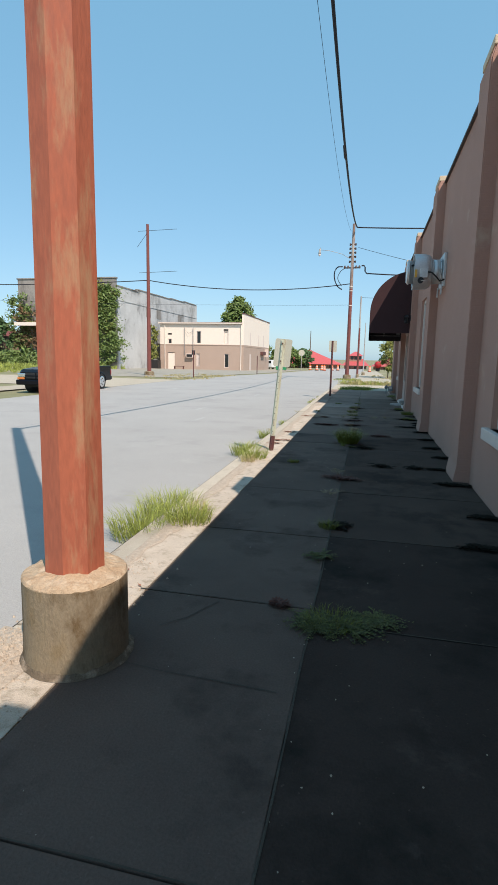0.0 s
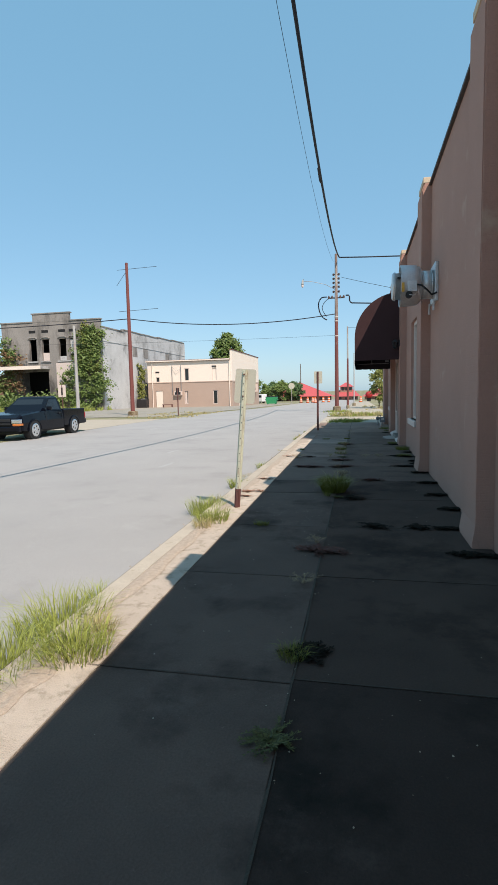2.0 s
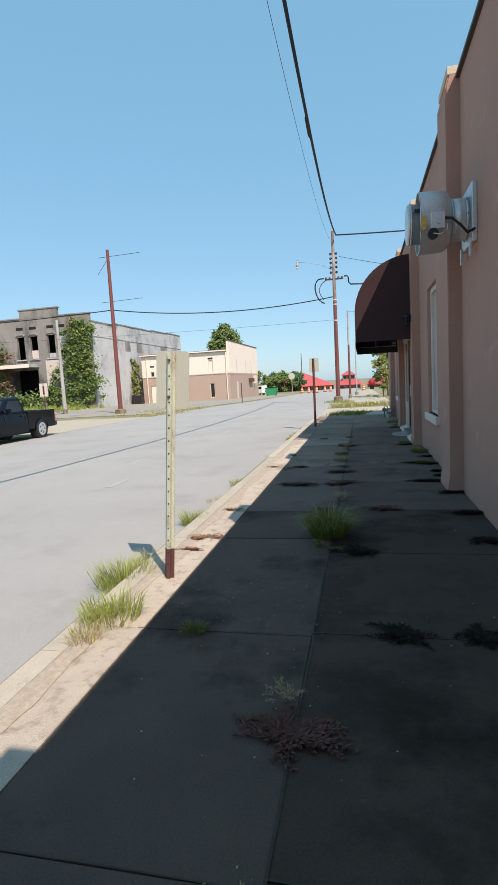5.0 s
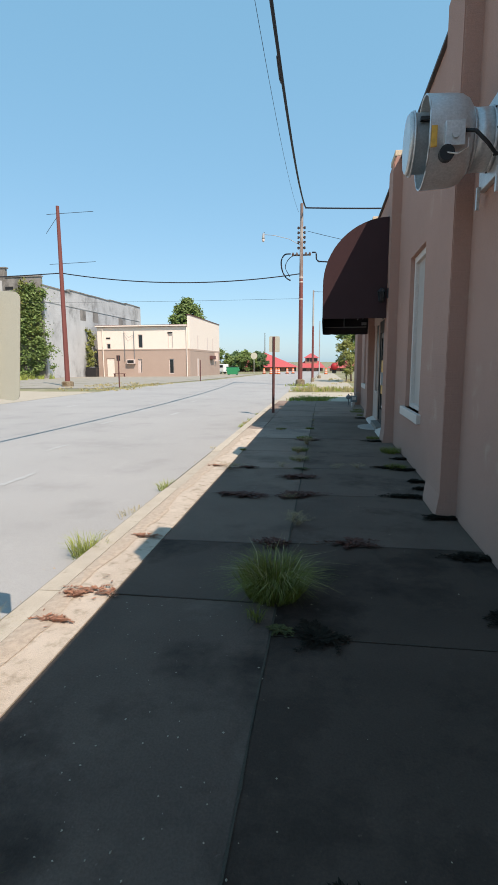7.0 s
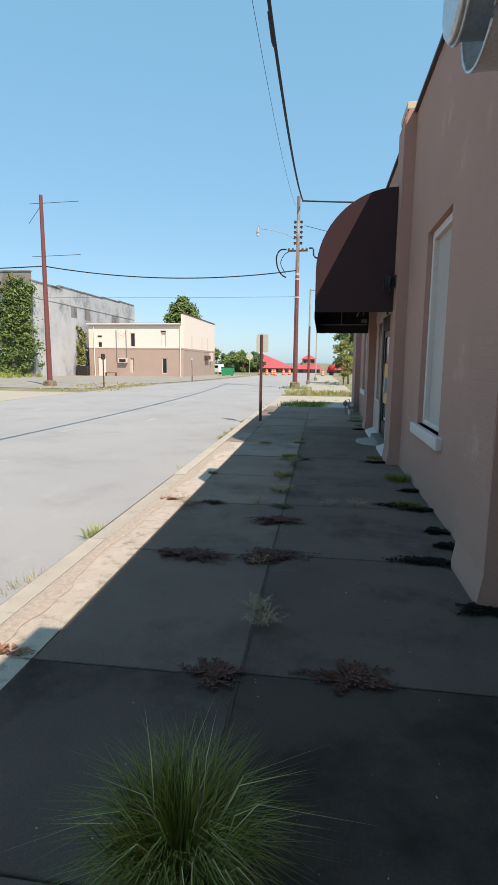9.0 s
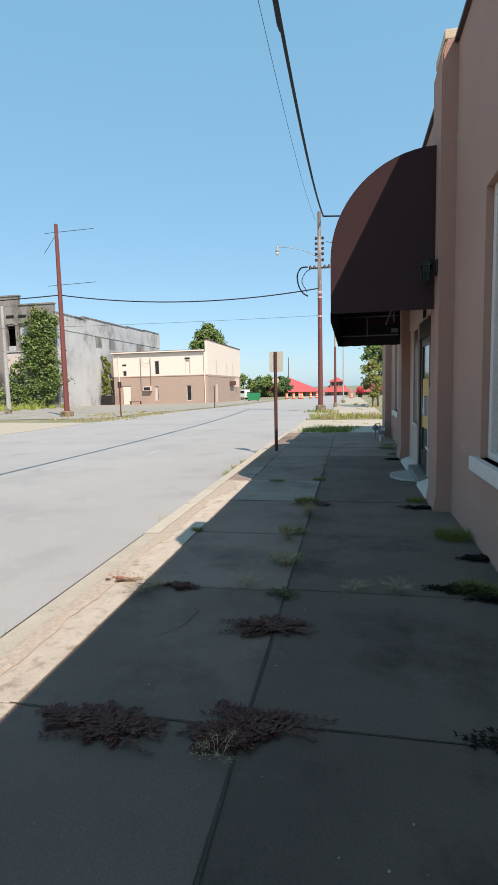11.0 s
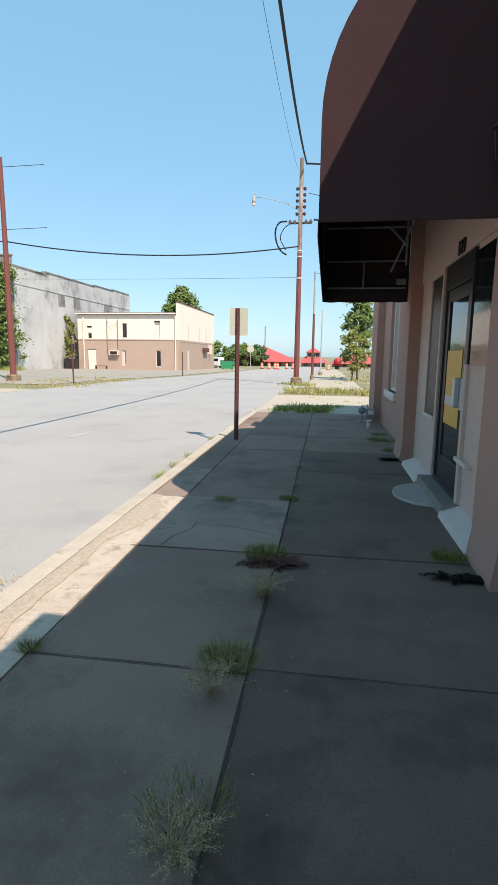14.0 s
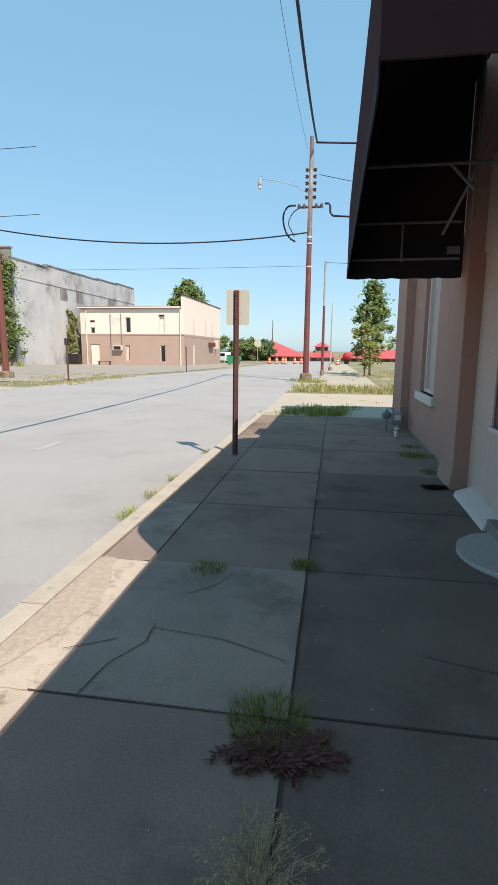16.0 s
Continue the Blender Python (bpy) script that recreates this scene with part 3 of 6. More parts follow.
# ---- entrance under the awning ----
def entrance():
    y0, y1 = 17.08, 20.28
    e = thing("entrance_front", (WALL, y0, 0), "cream infill front with a glazed dark door, set between pilasters", "shopfront", kind="structure")
    w = y1 - y0
    part("header", box(B(), -0.02, 0.22, -0.4, w, 2.42, 3.29), STUCCO_LIGHT, e)
    part("far_panel", box(B(), 0.0, 0.2, 2.485, w, 0.0, 0.74), STUCCO_LIGHT, e)
    part("far_panel", box(B(), 0.0, 0.2, 2.485, w, 2.32, 2.42), STUCCO_LIGHT, e)
    part("far_panel", box(B(), 0.0, 0.2, 2.485, w, 0.74, 2.32), STUCCO_LIGHT, e)
    part("near_panel", box(B(), 0.0, 0.2, -0.4, 0.62, 0.0, 2.42), STUCCO_LIGHT, e)
    part("sidelight", box(B(), -0.012, 0.0, 1.88, 2.44, 0.80, 2.36), BLACK_METAL, e, "dark boarded sidelight")
    for a, b, c, d in ((1.80, 1.87, 0.12, 2.42), (2.44, 2.49, 0.12, 2.42), (1.87, 2.44, 0.12, 0.80), (1.87, 2.44, 2.36, 2.42)):
        part("white_casing", box(B(), -0.03, 0.12, a, b, c, d, 0.006), STUCCO_LIGHT, e)
    part("ledge", box(B(), -0.05, 0.0, 1.88, 2.48, 0.76, 0.80, 0.006), WHITE, e)
    part("near_casing", box(B(), -0.035, 0.12, 0.60, 0.68, 0.12, 1.40, 0.006), STUCCO_LIGHT, e)
    part("near_glass", box(B(), -0.012, -0.002, -0.3, 0.59, 1.40, 2.36), GLASS, e)
    part("near_ledge", box(B(), -0.06, 0.02, 0.30, 0.70, 0.52, 0.56, 0.006), WHITE, e)
    # sloped white plinths beside the door
    for a, b in ((-0.38, 0.60), (1.90, 2.98)):
        part("plinth", prism(B(), [(0.02, -0.02), (-0.19, -0.02), (-0.17, 0.05), (0.02, 0.12)], "y", a, b), WHITE, e, "white painted sloped plinth")
    part("landing", box(B(), -0.16, 0.6, 0.60, 1.90, -0.02, 0.11, 0.012), STEP, e)
    d = thing("door_1", (WALL - 0.01, y0 + 0.69, 0.11), "dark metal framed glass door with an orange poster, closed", "door", kind="structure")
    for a, b, c, f in ((0, 0.07, 0, 2.3), (1.03, 1.10, 0, 2.3), (0.07, 1.03, 2.05, 2.3), (0.07, 1.03, 0, 0.05)):
        part("door_frame", box(B(), 0.0, 0.09, a, b, c, f, 0.004), BLACK_METAL, d)
    for a, b, c, f in ((0.08, 0.19, 0.05, 2.04), (0.91, 1.02, 0.05, 2.04), (0.19, 0.91, 1.92, 2.04), (0.19, 0.91, 0.05, 0.30)):
        part("door_rail", box(B(), 0.02, 0.065, a, b, c, f, 0.004), BLACK_METAL, d)
    part("door_pane", box(B(), 0.035, 0.045, 0.19, 0.91, 0.30, 1.92), GLASS, d)
    part("poster", box(B(), 0.029, 0.033, 0.30, 0.90, 0.66, 1.42), POSTER, d, "orange and white paper poster")
    part("poster_band", box(B(), 0.025, 0.028, 0.44, 0.88, 0.86, 0.96), WHITE, d)
    part("pull_handle", box(B(), -0.05, 0.02, 0.20, 0.26, 0.88, 1.16, 0.01), ALUMINIUM, d, "upright grey metal pull handle")
    part("lock_plate", box(B(), 0.0, 0.02, 0.10, 0.18, 0.86, 1.16, 0.004), ALUMINIUM, d)
    step = B()
    pts = [(0.05 + 0.0, 0.0)] + [(-0.34 * math.sin(math.pi * k / 12) ** 0.5, 0.95 * k / 12) for k in range(1, 12)] + [(0.05, 0.95)]
    prism(step, pts, "z", 0.0, 0.03)
    bmesh.ops.bevel(step, geom=[g for g in step.edges if min(v.co.z for v in g.verts) > 0.02], offset=0.018, segments=3, affect="EDGES")
    solid("doorstep", step, DOORSTEP, "thin rounded pale concrete apron before the door", "step", at=(WALL - 0.16, 17.95, 0.0))
    # house number over the door
    cu = bpy.data.curves.new("house_number", "FONT")
    cu.body, cu.size, cu.extrude, cu.align_x = "123", 0.19, 0.008, "CENTER"
    tmp = bpy.data.objects.new("house_number_text", cu)
    scene.collection.objects.link(tmp)
    me = bpy.data.meshes.new_from_object(tmp.evaluated_get(bpy.context.evaluated_depsgraph_get()))
    bpy.data.objects.remove(tmp)
    me.materials.clear()
    me.materials.append(BLACK_METAL)
    num = new("house_number", me)
    num.matrix_world = pose(WALL - 0.03, 18.2, 2.43, 90, 0, -90)
    tagged(num, "black house number 123 over the door", "house number")


entrance()


def lantern():
    l = thing("wall_lantern", (PIL, 16.24, 2.60), "small black wall lantern with dark glass under the awning", "lamp")
    part("back_plate", box(B(), -0.02, 0.0, -0.05, 0.05, 0.05, 0.22, 0.005), BLACK_METAL, l)
    part("arm", tube(B(), [(-0.01, 0, 0.16), (-0.07, 0, 0.22), (-0.12, 0, 0.22)], 0.009, 8), BLACK_METAL, l)
    part("glass", tube(B(), [(-0.12, 0, 0.0), (-0.12, 0, 0.16)], [0.045, 0.065], 6), GLASS, l, "dark glass body")
    part("roof", tube(B(), [(-0.12, 0, 0.16), (-0.12, 0, 0.18), (-0.12, 0, 0.235)], [0.082, 0.075, 0.01], 6), BLACK_METAL, l)
    for k in range(6):
        a = 2 * math.pi * k / 6
        c, s = math.cos(a), math.sin(a)
        part("bar", tube(B(), [(-0.12 + 0.048 * c, 0.048 * s, 0.0), (-0.12 + 0.067 * c, 0.067 * s, 0.16)], 0.005, 5), BLACK_METAL, l)
    part("base", tube(B(), [(-0.12, 0, -0.03), (-0.12, 0, 0.0)], [0.015, 0.052], 6), BLACK_METAL, l)


lantern()


# ---- exhaust fan on the wall ----
def exhaust_fan():
    f = thing("exhaust_fan", (WALL, 10.76, 3.19), "galvanised steel wall exhaust fan with a round hood and drum", "fan")
    f.scale = (0.86, 0.89, 0.89)
    part("wall_plate", box(B(), -0.06, 0.0, -0.33, 0.33, -0.34, 0.34, 0.01), GALV, f)
    part("neck", tube(B(), [(-0.06, 0, 0), (-0.28, 0, 0)], 0.25, 32), GALV, f, smooth=True)
    for x in (-0.09, -0.26):
        part("band", tube(B(), [(x - 0.012, 0, 0), (x + 0.012, 0, 0)], 0.258, 32), GALV, f, smooth=True)
    part("hood", tube(B(), [(-0.27, 0, 0), (-0.28, 0, 0), (-0.31, 0, 0), (-0.36, 0, 0), (-0.42, 0, 0), (-0.655, 0, 0)], [0.24, 0.285, 0.325, 0.352, 0.362, 0.372], 40, False), GALV, f, "open round hood", smooth=True)
    part("hood_lining", tube(B(), [(-0.652, 0, 0), (-0.42, 0, 0), (-0.40, 0, 0)], [0.358, 0.345, 0.24], 40, False), GALV, f, smooth=True)
    part("hood_rim", tube(B(), [(-0.655, 0.366 * math.cos(k * math.pi / 20), 0.366 * math.sin(k * math.pi / 20)) for k in range(41)], 0.009, 8), GALV, f, "rolled steel rim", smooth=True)
    part("drum", tube(B(), [(-0.42, 0, 0), (-0.76, 0, 0), (-0.775, 0, 0), (-0.80, 0, 0)], [0.238, 0.238, 0.250, 0.224], 36), GALV, f, smooth=True)
    part("drum_rim", tube(B(), [(-0.745, 0, 0), (-0.765, 0, 0)], 0.256, 36), GALV, f, smooth=True)
    part("clip", box(B(), -0.72, -0.63, -0.262, -0.210, 0.09, 0.12, 0.004), BLACK_METAL, f, "black latch")
    part("junction_box", box(B(), -0.54, -0.38, -0.40, -0.34, -0.17, 0.02, 0.006), GALV, f)
    part("box_screw", tube(B(), [(-0.46, -0.405, -0.09), (-0.46, -0.42, -0.09)], 0.03, 12), GALV, f)
    part("label", box(B(), -0.648, -0.60, -0.372, -0.352, -0.16, 0.0), POSTER, f, "yellow warning label")
    part("motor_end", tube(B(), [(-0.52, -0.34, -0.22), (-0.52, -0.405, -0.22)], 0.062, 16), BLACK, f, "black round gland")
    part("power_cord", tube(B(), [(-0.38, -0.37, -0.05), (-0.30, -0.40, -0.07), (-0.20, -0.39, -0.16), (-0.12, -0.36, -0.24), (-0.03, -0.34, -0.20)], 0.016, 8), BLACK, f, smooth=True)
    part("white_wire", tube(B(), [(-0.52, -0.40, -0.22), (-0.44, -0.43, -0.245), (-0.36, -0.42, -0.20), (-0.35, -0.40, -0.12)], 0.006, 6), WHITE, f, smooth=True)
    for k in range(8):
        a = 2 * math.pi * k / 8
        part("screw", tube(B(), [(-0.09, 0.258 * math.cos(a), 0.258 * math.sin(a)), (-0.09, 0.268 * math.cos(a), 0.268 * math.sin(a))], 0.008, 6), BLACK_METAL, f)
    part("bracket", box(B(), -0.09, -0.06, -0.30, -0.26, -0.50, -0.30, 0.004), GALV, f)
    part("bracket", box(B(), -0.09, -0.06, 0.26, 0.30, -0.50, -0.30, 0.004), GALV, f)


exhaust_fan()


# ---- gas meter by the far end of the wall ----
def gas_meter():
    g = thing("gas_meter", (1.60, 24.58, 0.0), "grey gas meter on bent pipes beside the wall foot", "meter")
    g.scale = (0.85, 0.85, 0.78)
    part("meter_body", box(B(), -0.13, 0.13, -0.14, 0.14, 0.14, 0.42, 0.04), METER, g)
    part("meter_face", box(B(), -0.07, 0.07, -0.155, -0.138, 0.26, 0.38, 0.008), WHITE, g, "pale dial face")
    part("regulator", tube(B(), [(-0.22, -0.05, 0.36), (-0.22, -0.02, 0.36), (-0.22, 0.03, 0.36), (-0.22, 0.06, 0.36)], [0.05, 0.1, 0.1, 0.05], 16), METER, g, smooth=True)
    part("inlet_pipe", tube(B(), [(-0.22, 0, -0.02), (-0.22, 0, 0.5), (-0.08, 0, 0.52), (-0.08, 0, 0.42)], 0.022, 8), METER, g)
    part("outlet_pipe", tube(B(), [(0.08, 0, 0.42), (0.08, 0, 0.55), (0.2, 0, 0.56)], 0.022, 8), METER, g)
    s = thing("pipe_stub", (1.50, 23.68, 0.0), "short white plastic pipe stub with a cap at the wall foot", "pipe")
    part("stub", tube(B(), [(0, 0, -0.02), (0, 0, 0.13)], 0.04, 12), WHITE, s, smooth=True)
    part("stub_cap", tube(B(), [(0, 0, 0.13), (0, 0, 0.17)], 0.048, 12), WHITE, s, smooth=True)


gas_meter()


# ---- near steel pole on its round pedestal ----
def near_pole():
    p = thing("steel_pole", (-0.86, 2.17, 0), "rust-red painted eight-sided steel utility pole on a round concrete pedestal", "pole")
    p.rotation_euler = (0, 0.006, 0)
    ped = tube(B(), [(0, 0, -0.15), (0, 0, 0.0), (0, 0, 0.2), (0, 0, 0.425), (0, 0, 0.435)], [0.265, 0.260, 0.257, 0.254, 0.24], 48)
    for v in ped.verts:
        n = noise.noise(v.co * 7.0)
        v.co.x *= 1 + 0.02 * n
        v.co.y *= 1 + 0.02 * n
        v.co.z += 0.010 * n if v.co.z > 0.3 else 0
    part("pedestal", ped, PEDESTAL, p, "stained round concrete pedestal")
    # crumbled mortar bedding over the pedestal, higher round the shaft
    rings = [(0.252, 0.424), (0.2545, 0.432), (0.246, 0.442), (0.225, 0.449), (0.205, 0.453), (0.185, 0.457), (0.165, 0.464), (0.140, 0.472)]
    tv, tf = [], []
    for i, (r, z) in enumerate(rings):
        for k in range(56):
            a = 2 * math.pi * k / 56
            q = Vector((r * math.cos(a), r * math.sin(a), z))
            n = noise.noise(q * 22.0) + 0.6 * noise.noise(q * 60.0)
            big = noise.noise(Vector((q.x * 7.0, q.y * 7.0, 3.0)))
            w = 1 + 0.02 * noise.noise(q * 7.0) + (0.012 * n if i < 3 else 0)
            tv.append((q.x * w, q.y * w, z + (0.007 * n + 0.009 * big if i > 1 else 0.005 * n)))
            if i:
                m = (k + 1) % 56
                tf.append(((i - 1) * 56 + k, (i - 1) * 56 + m, i * 56 + m, i * 56 + k))
    crust = new("mortar_top", raw("mortar_top", tv, tf, PEDESTAL_TOP))
    crust.parent = p
    tagged(crust, "crumbled tan mortar top")
    bm = B()
    for z, r in ((0.42, 0.152), (0.445, 0.151), (0.47, 0.150), (6.0, 0.128), (11.7, 0.105)):
        ring = [bm.verts.new((r * math.cos(radians(45 * k + 9)), r * math.sin(radians(45 * k + 9)), z)) for k in range(8)]
        if z > 0.43:
            for k in range(8):
                bm.faces.new((last[k], last[(k + 1) % 8], ring[(k + 1) % 8], ring[k]))
        last = ring
    bm.faces.new(last)
    part("shaft", bm, PEELED, p)
    return p


near_pole()
verts, faces = [], []
for k in range(64):
    a = 2 * math.pi * k / 64
    w = 0.045 + 0.03 * noise.noise(Vector((math.cos(a) * 4, math.sin(a) * 4, 0)))
    for r, z in ((0.255, 0.035 + 0.02 * noise.noise(Vector((math.cos(a) * 9, math.sin(a) * 9, 2)))), (0.264 + w * 0.2, 0.014), (0.266 + w * 0.4, 0.003)):
        verts.append((r * math.cos(a), r * math.sin(a), z))
    j = (k + 1) % 64
    faces += [(3 * k, 3 * j, 3 * j + 1, 3 * k + 1), (3 * k + 1, 3 * j + 1, 3 * j + 2, 3 * k + 2)]
ring = new("soil_ring", raw("soil_ring", verts, faces, SOIL))
ring.location = (-0.86, 2.17, 0)
tagged(ring, "ring of brown soil round the pedestal foot", "soil", kind="stuff")


# ---- sign posts ----
def rounded_plate(w, h, t, r=0.03):
    pts = []
    for cx, cz, a0 in ((w / 2 - r, h - r, 0), (-w / 2 + r, h - r, 90), (-w / 2 + r, r, 180), (w / 2 - r, r, 270)):
        for k in range(5):
            a = radians(a0 + 22.5 * k)
            pts.append((cx + r * math.cos(a), cz + r * math.sin(a)))
    return prism(B(), pts, "y", 0.0, t)


def sign_post(at, height, material, plate_w, plate_h, plate_dx, label, lean, turn, holes):
    s = thing("sign_post", at, label, "sign", "sign posts")
    s.rotation_euler = (0, radians(lean), radians(turn))
    u = [(-0.038, 0.018), (-0.038, 0.012), (-0.018, 0.008), (-0.014, -0.018), (0.014, -0.018), (0.018, 0.008), (0.038, 0.012), (0.038, 0.018), (0.014, 0.014), (0.010, -0.012), (-0.010, -0.012), (-0.014, 0.014)]
    part("post", prism(B(), u, "z", 0.25 if material is POST_PALE else -0.12, height), material, s)
    if material is POST_PALE:
        part("post_foot", prism(B(), [(a * 1.03, b * 1.03) for a, b in u], "z", -0.12, 0.25), RUST_DARK, s, "rusted brown foot")
    for k in range(holes):
        z = 0.12 + k * (height - 0.2) / holes
        part("post_hole", tube(B(), [(0, -0.0195, z), (0, -0.0175, z)], 0.007, 8), BLACK_METAL, s)
    pl = rounded_plate(plate_w, plate_h, 0.003)
    bmesh.ops.translate(pl, verts=pl.verts, vec=(plate_dx, 0.021, height - plate_h + 0.01))
    plate = part("sign_plate", pl, SIGN_BACK, s, "bare metal back of a sign plate")
    for z in (height - 0.06, height - plate_h + 0.1):
        part("bolt", tube(B(), [(0, -0.03, z), (0, -0.018, z)], 0.011, 6), RUST_DARK, s)
    return s


sign_post((-0.962, 8.25, 0), 1.81, POST_PALE, 0.275, 0.44, 0.01, "peeling pale-green steel sign post, leaning, sign seen from behind", 5.0, -4, 16)
sign_post((-0.93, 21.68, 0), 2.24, RUST_DARK, 0.31, 0.46, 0.02, "brown rusted steel sign post with a bare sign back", 0.3, 3, 10)


# ---- utility poles and wires ----
def catenary(a, b, sag, n=28):
    a, b = Vector(a), Vector(b)
    return [a.lerp(b, i / n) - Vector((0, 0, sag * 4 * (i / n) * (1 - i / n))) for i in range(n + 1)]


def wire(a, b, sag, r, label, n=28):
    return solid("overhead_wire", tube(B(), catenary(a, b, sag, n), r, 6), CABLE, label, "wire", "overhead wires", smooth=True)


def far_pole(at, height, r, lower, upper, split, label, base=0.3):
    p = thing("utility_pole", at, label, "pole", "utility poles")
    part("base", tube(B(), [(0, 0, -0.1), (0, 0, 0.28), (0, 0, 0.34)], [base, base * 0.95, base * 0.7], 14), PEDESTAL, p)
    k = 1 - 0.35 * split / height
    part("lower_shaft", tube(B(), [(0, 0, 0.3), (0, 0, split)], [r, r * k], 8), lower, p)
    part("upper_shaft", tube(B(), [(0, 0, split), (0, 0, height)], [r * k, r * 0.62], 8), upper, p)
    return p


UX, UY = -1.04, 41.9
up = far_pole((UX, UY, ROAD_Z + 0.1), 11.65, 0.155, RUST_FAR, POLE_DARK, 6.9, "tall steel utility pole, rust-red below and grey above, with insulators", 0.32)
for k, z in enumerate((8.9, 9.25, 9.55, 9.85, 10.15)):
    part("insulator_arm", tube(B(), [(-0.2, 0, z), (0.2, 0, z)], 0.03, 8), BLACK_METAL, up)
    for sx in (-0.2, 0.2):
        part("insulator", tube(B(), [(sx, 0, z - 0.09), (sx, 0, z - 0.03), (sx, 0, z), (sx, 0, z + 0.05), (sx, 0, z + 0.09)], [0.03, 0.09, 0.05, 0.09, 0.03], 10), INSULATOR, up)
part("crossarm", tube(B(), [(-0.6, 0, 8.45), (0.6, 0, 8.45)], 0.05, 8), BLACK_METAL, up)
for sx in (-0.55, -0.3, 0.3, 0.55):
    part("insulator", tube(B(), [(sx, 0, 8.4), (sx, 0, 8.52), (sx, 0, 8.62)], [0.07, 0.09, 0.04], 10), INSULATOR, up)
def bowed(pts, n=6):
    """A smooth line through points."""
    p = [Vector(q) for q in pts]
    p = [2 * p[0] - p[1]] + p + [2 * p[-1] - p[-2]]
    out = []
    for a, b, c, d in zip(p, p[1:], p[2:], p[3:]):
        for k in range(n):
            u = k / n
            out.append(0.5 * (2 * b + (c - a) * u + (2 * a - 5 * b + 4 * c - d) * u * u + (3 * b - a - 3 * c + d) * u ** 3))
    return out + [p[-2]]


part("drip_loop", tube(B(), bowed([(-0.7, 0, 8.55), (-1.1, 0, 8.5), (-1.32, 0, 8.1), (-1.25, 0, 7.5), (-1.0, 0, 7.05), (-0.7, 0, 6.85)]), 0.045, 8), CABLE, up, smooth=True)
part("drip_loop", tube(B(), bowed([(-0.5, 0, 8.45), (-0.85, 0, 8.2), (-1.05, 0, 7.7), (-0.75, 0, 7.1)]), 0.025, 8), CABLE, up, smooth=True)
part("drip_loop", tube(B(), bowed([(0.7, 0, 8.6), (0.95, 0, 8.55), (1.0, 0, 8.15), (1.2, 0, 7.98)]), 0.05, 8), CABLE, up, smooth=True)
for z in (5.6, 6.7, 7.0):
    part("white_band", tube(B(), [(0, 0, z), (0, 0, z + 0.07)], 0.145, 8), WHITE, up)
lamp = thing("street_lamp", (UX, UY, 9.0), "small white street lamp on a thin bent arm", "street lamp")
part("lamp_arm", tube(B(), [(0.0, 0, 0.0), (-0.8, 0, 0.45), (-1.8, 0, 0.72), (-2.5, 0, 0.80)], 0.018, 8), POLE_GREY, lamp, smooth=True)
part("lamp_head", tube(B(), [(-2.45, 0, 0.95), (-2.5, 0, 0.85), (-2.52, 0, 0.62), (-2.52, 0, 0.5)], [0.04, 0.065, 0.085, 0.10], 12), POLE_GREY, lamp, smooth=True)
part("lens", tube(B(), [(-2.52, 0, 0.5), (-2.52, 0, 0.38), (-2.52, 0, 0.32)], [0.09, 0.08, 0.03], 12), WHITE, lamp, smooth=True)

LX, LY = -17.15, 40.46
lp = far_pole((LX, LY, ROAD_Z + 0.02), 11.9, 0.18, RUST_FAR, RUST_FAR, 7.0, "tall rust-red steel utility pole beyond the street", 0.42)
for z in (11.4, 8.2):
    part("bracket", tube(B(), [(-0.8, 0, z), (2.4, 0.2, z + 0.12)], 0.015, 6), BLACK_METAL, lp)
part("brace", tube(B(), [(-0.9, 0, 10.2), (0, 0, 11.3)], 0.015, 6), BLACK_METAL, lp)
p2 = far_pole((-0.4, 50.7, gz(50.7)), 7.5, 0.10, RUST_FAR, POLE_GREY, 4.6, "slim steel pole, red below and pale grey above", 0.15)
p3 = far_pole((0.05, 63.5, gz(63.5)), 6.1, 0.075, POLE_GREY, POLE_GREY, 3.0, "thin pale grey lamp pole", 0.2)
far_pole((-24.6, 45.0, gz(45)), 8.0, 0.17, POLE_GREY, POLE_GREY, 4.0, "pale grey wooden pole before the derelict building", 0.2)
far_pole((-17.3, 165.0, gz(165)), 11.5, 0.16, BARK, BARK, 5.0, "thin dark far utility pole", 0.2)

wire((-0.72, 2.19, 11.6), (UX + 0.25, UY, 11.35), 2.05, 0.048, "thick black cable sagging between two poles", 44)
wire((-1.06, 2.19, 11.5), (UX - 0.2, UY, 11.1), 1.75, 0.007, "thin black wire sagging between two poles", 44)
solid("cable_splice", tube(B(), [(-0.797, 21.2, 9.432), (-0.795, 22.3, 9.425), (-0.795, 22.5, 9.425)], [0.03, 0.05, 0.03], 8), CABLE, "black splice sleeve on the thick cable", "splice")
wire((UX + 0.2, UY, 11.35), (14.0, 43.0, 11.3), 0.15, 0.045, "black service cable from the pole to a roof")
wire((UX + 1.2, UY, 7.98), (14.0, 43.0, 7.6), 0.12, 0.045, "black service cable below the crossarm")
wire((UX + 0.4, UY, 9.9), (14.0, 34.0, 5.2), 0.3, 0.014, "thin slanting guy wire")
wire((UX, UY, 7.25), (LX, LY, 7.5), 0.6, 0.034, "black cable sagging across the street")
wire((LX, LY, 7.5), (-62.0, 37.5, 9.0), 0.9, 0.034, "black cable running on past the pole")
wire((UX, UY, 5.65), (-60.0, 47.0, 8.0), 0.5, 0.008, "very thin wire across the street")
wire((-0.4, 50.7, 7.2), (25.0, 52.0, 7.1), 0.3, 0.014, "thin wire from the slim pole")


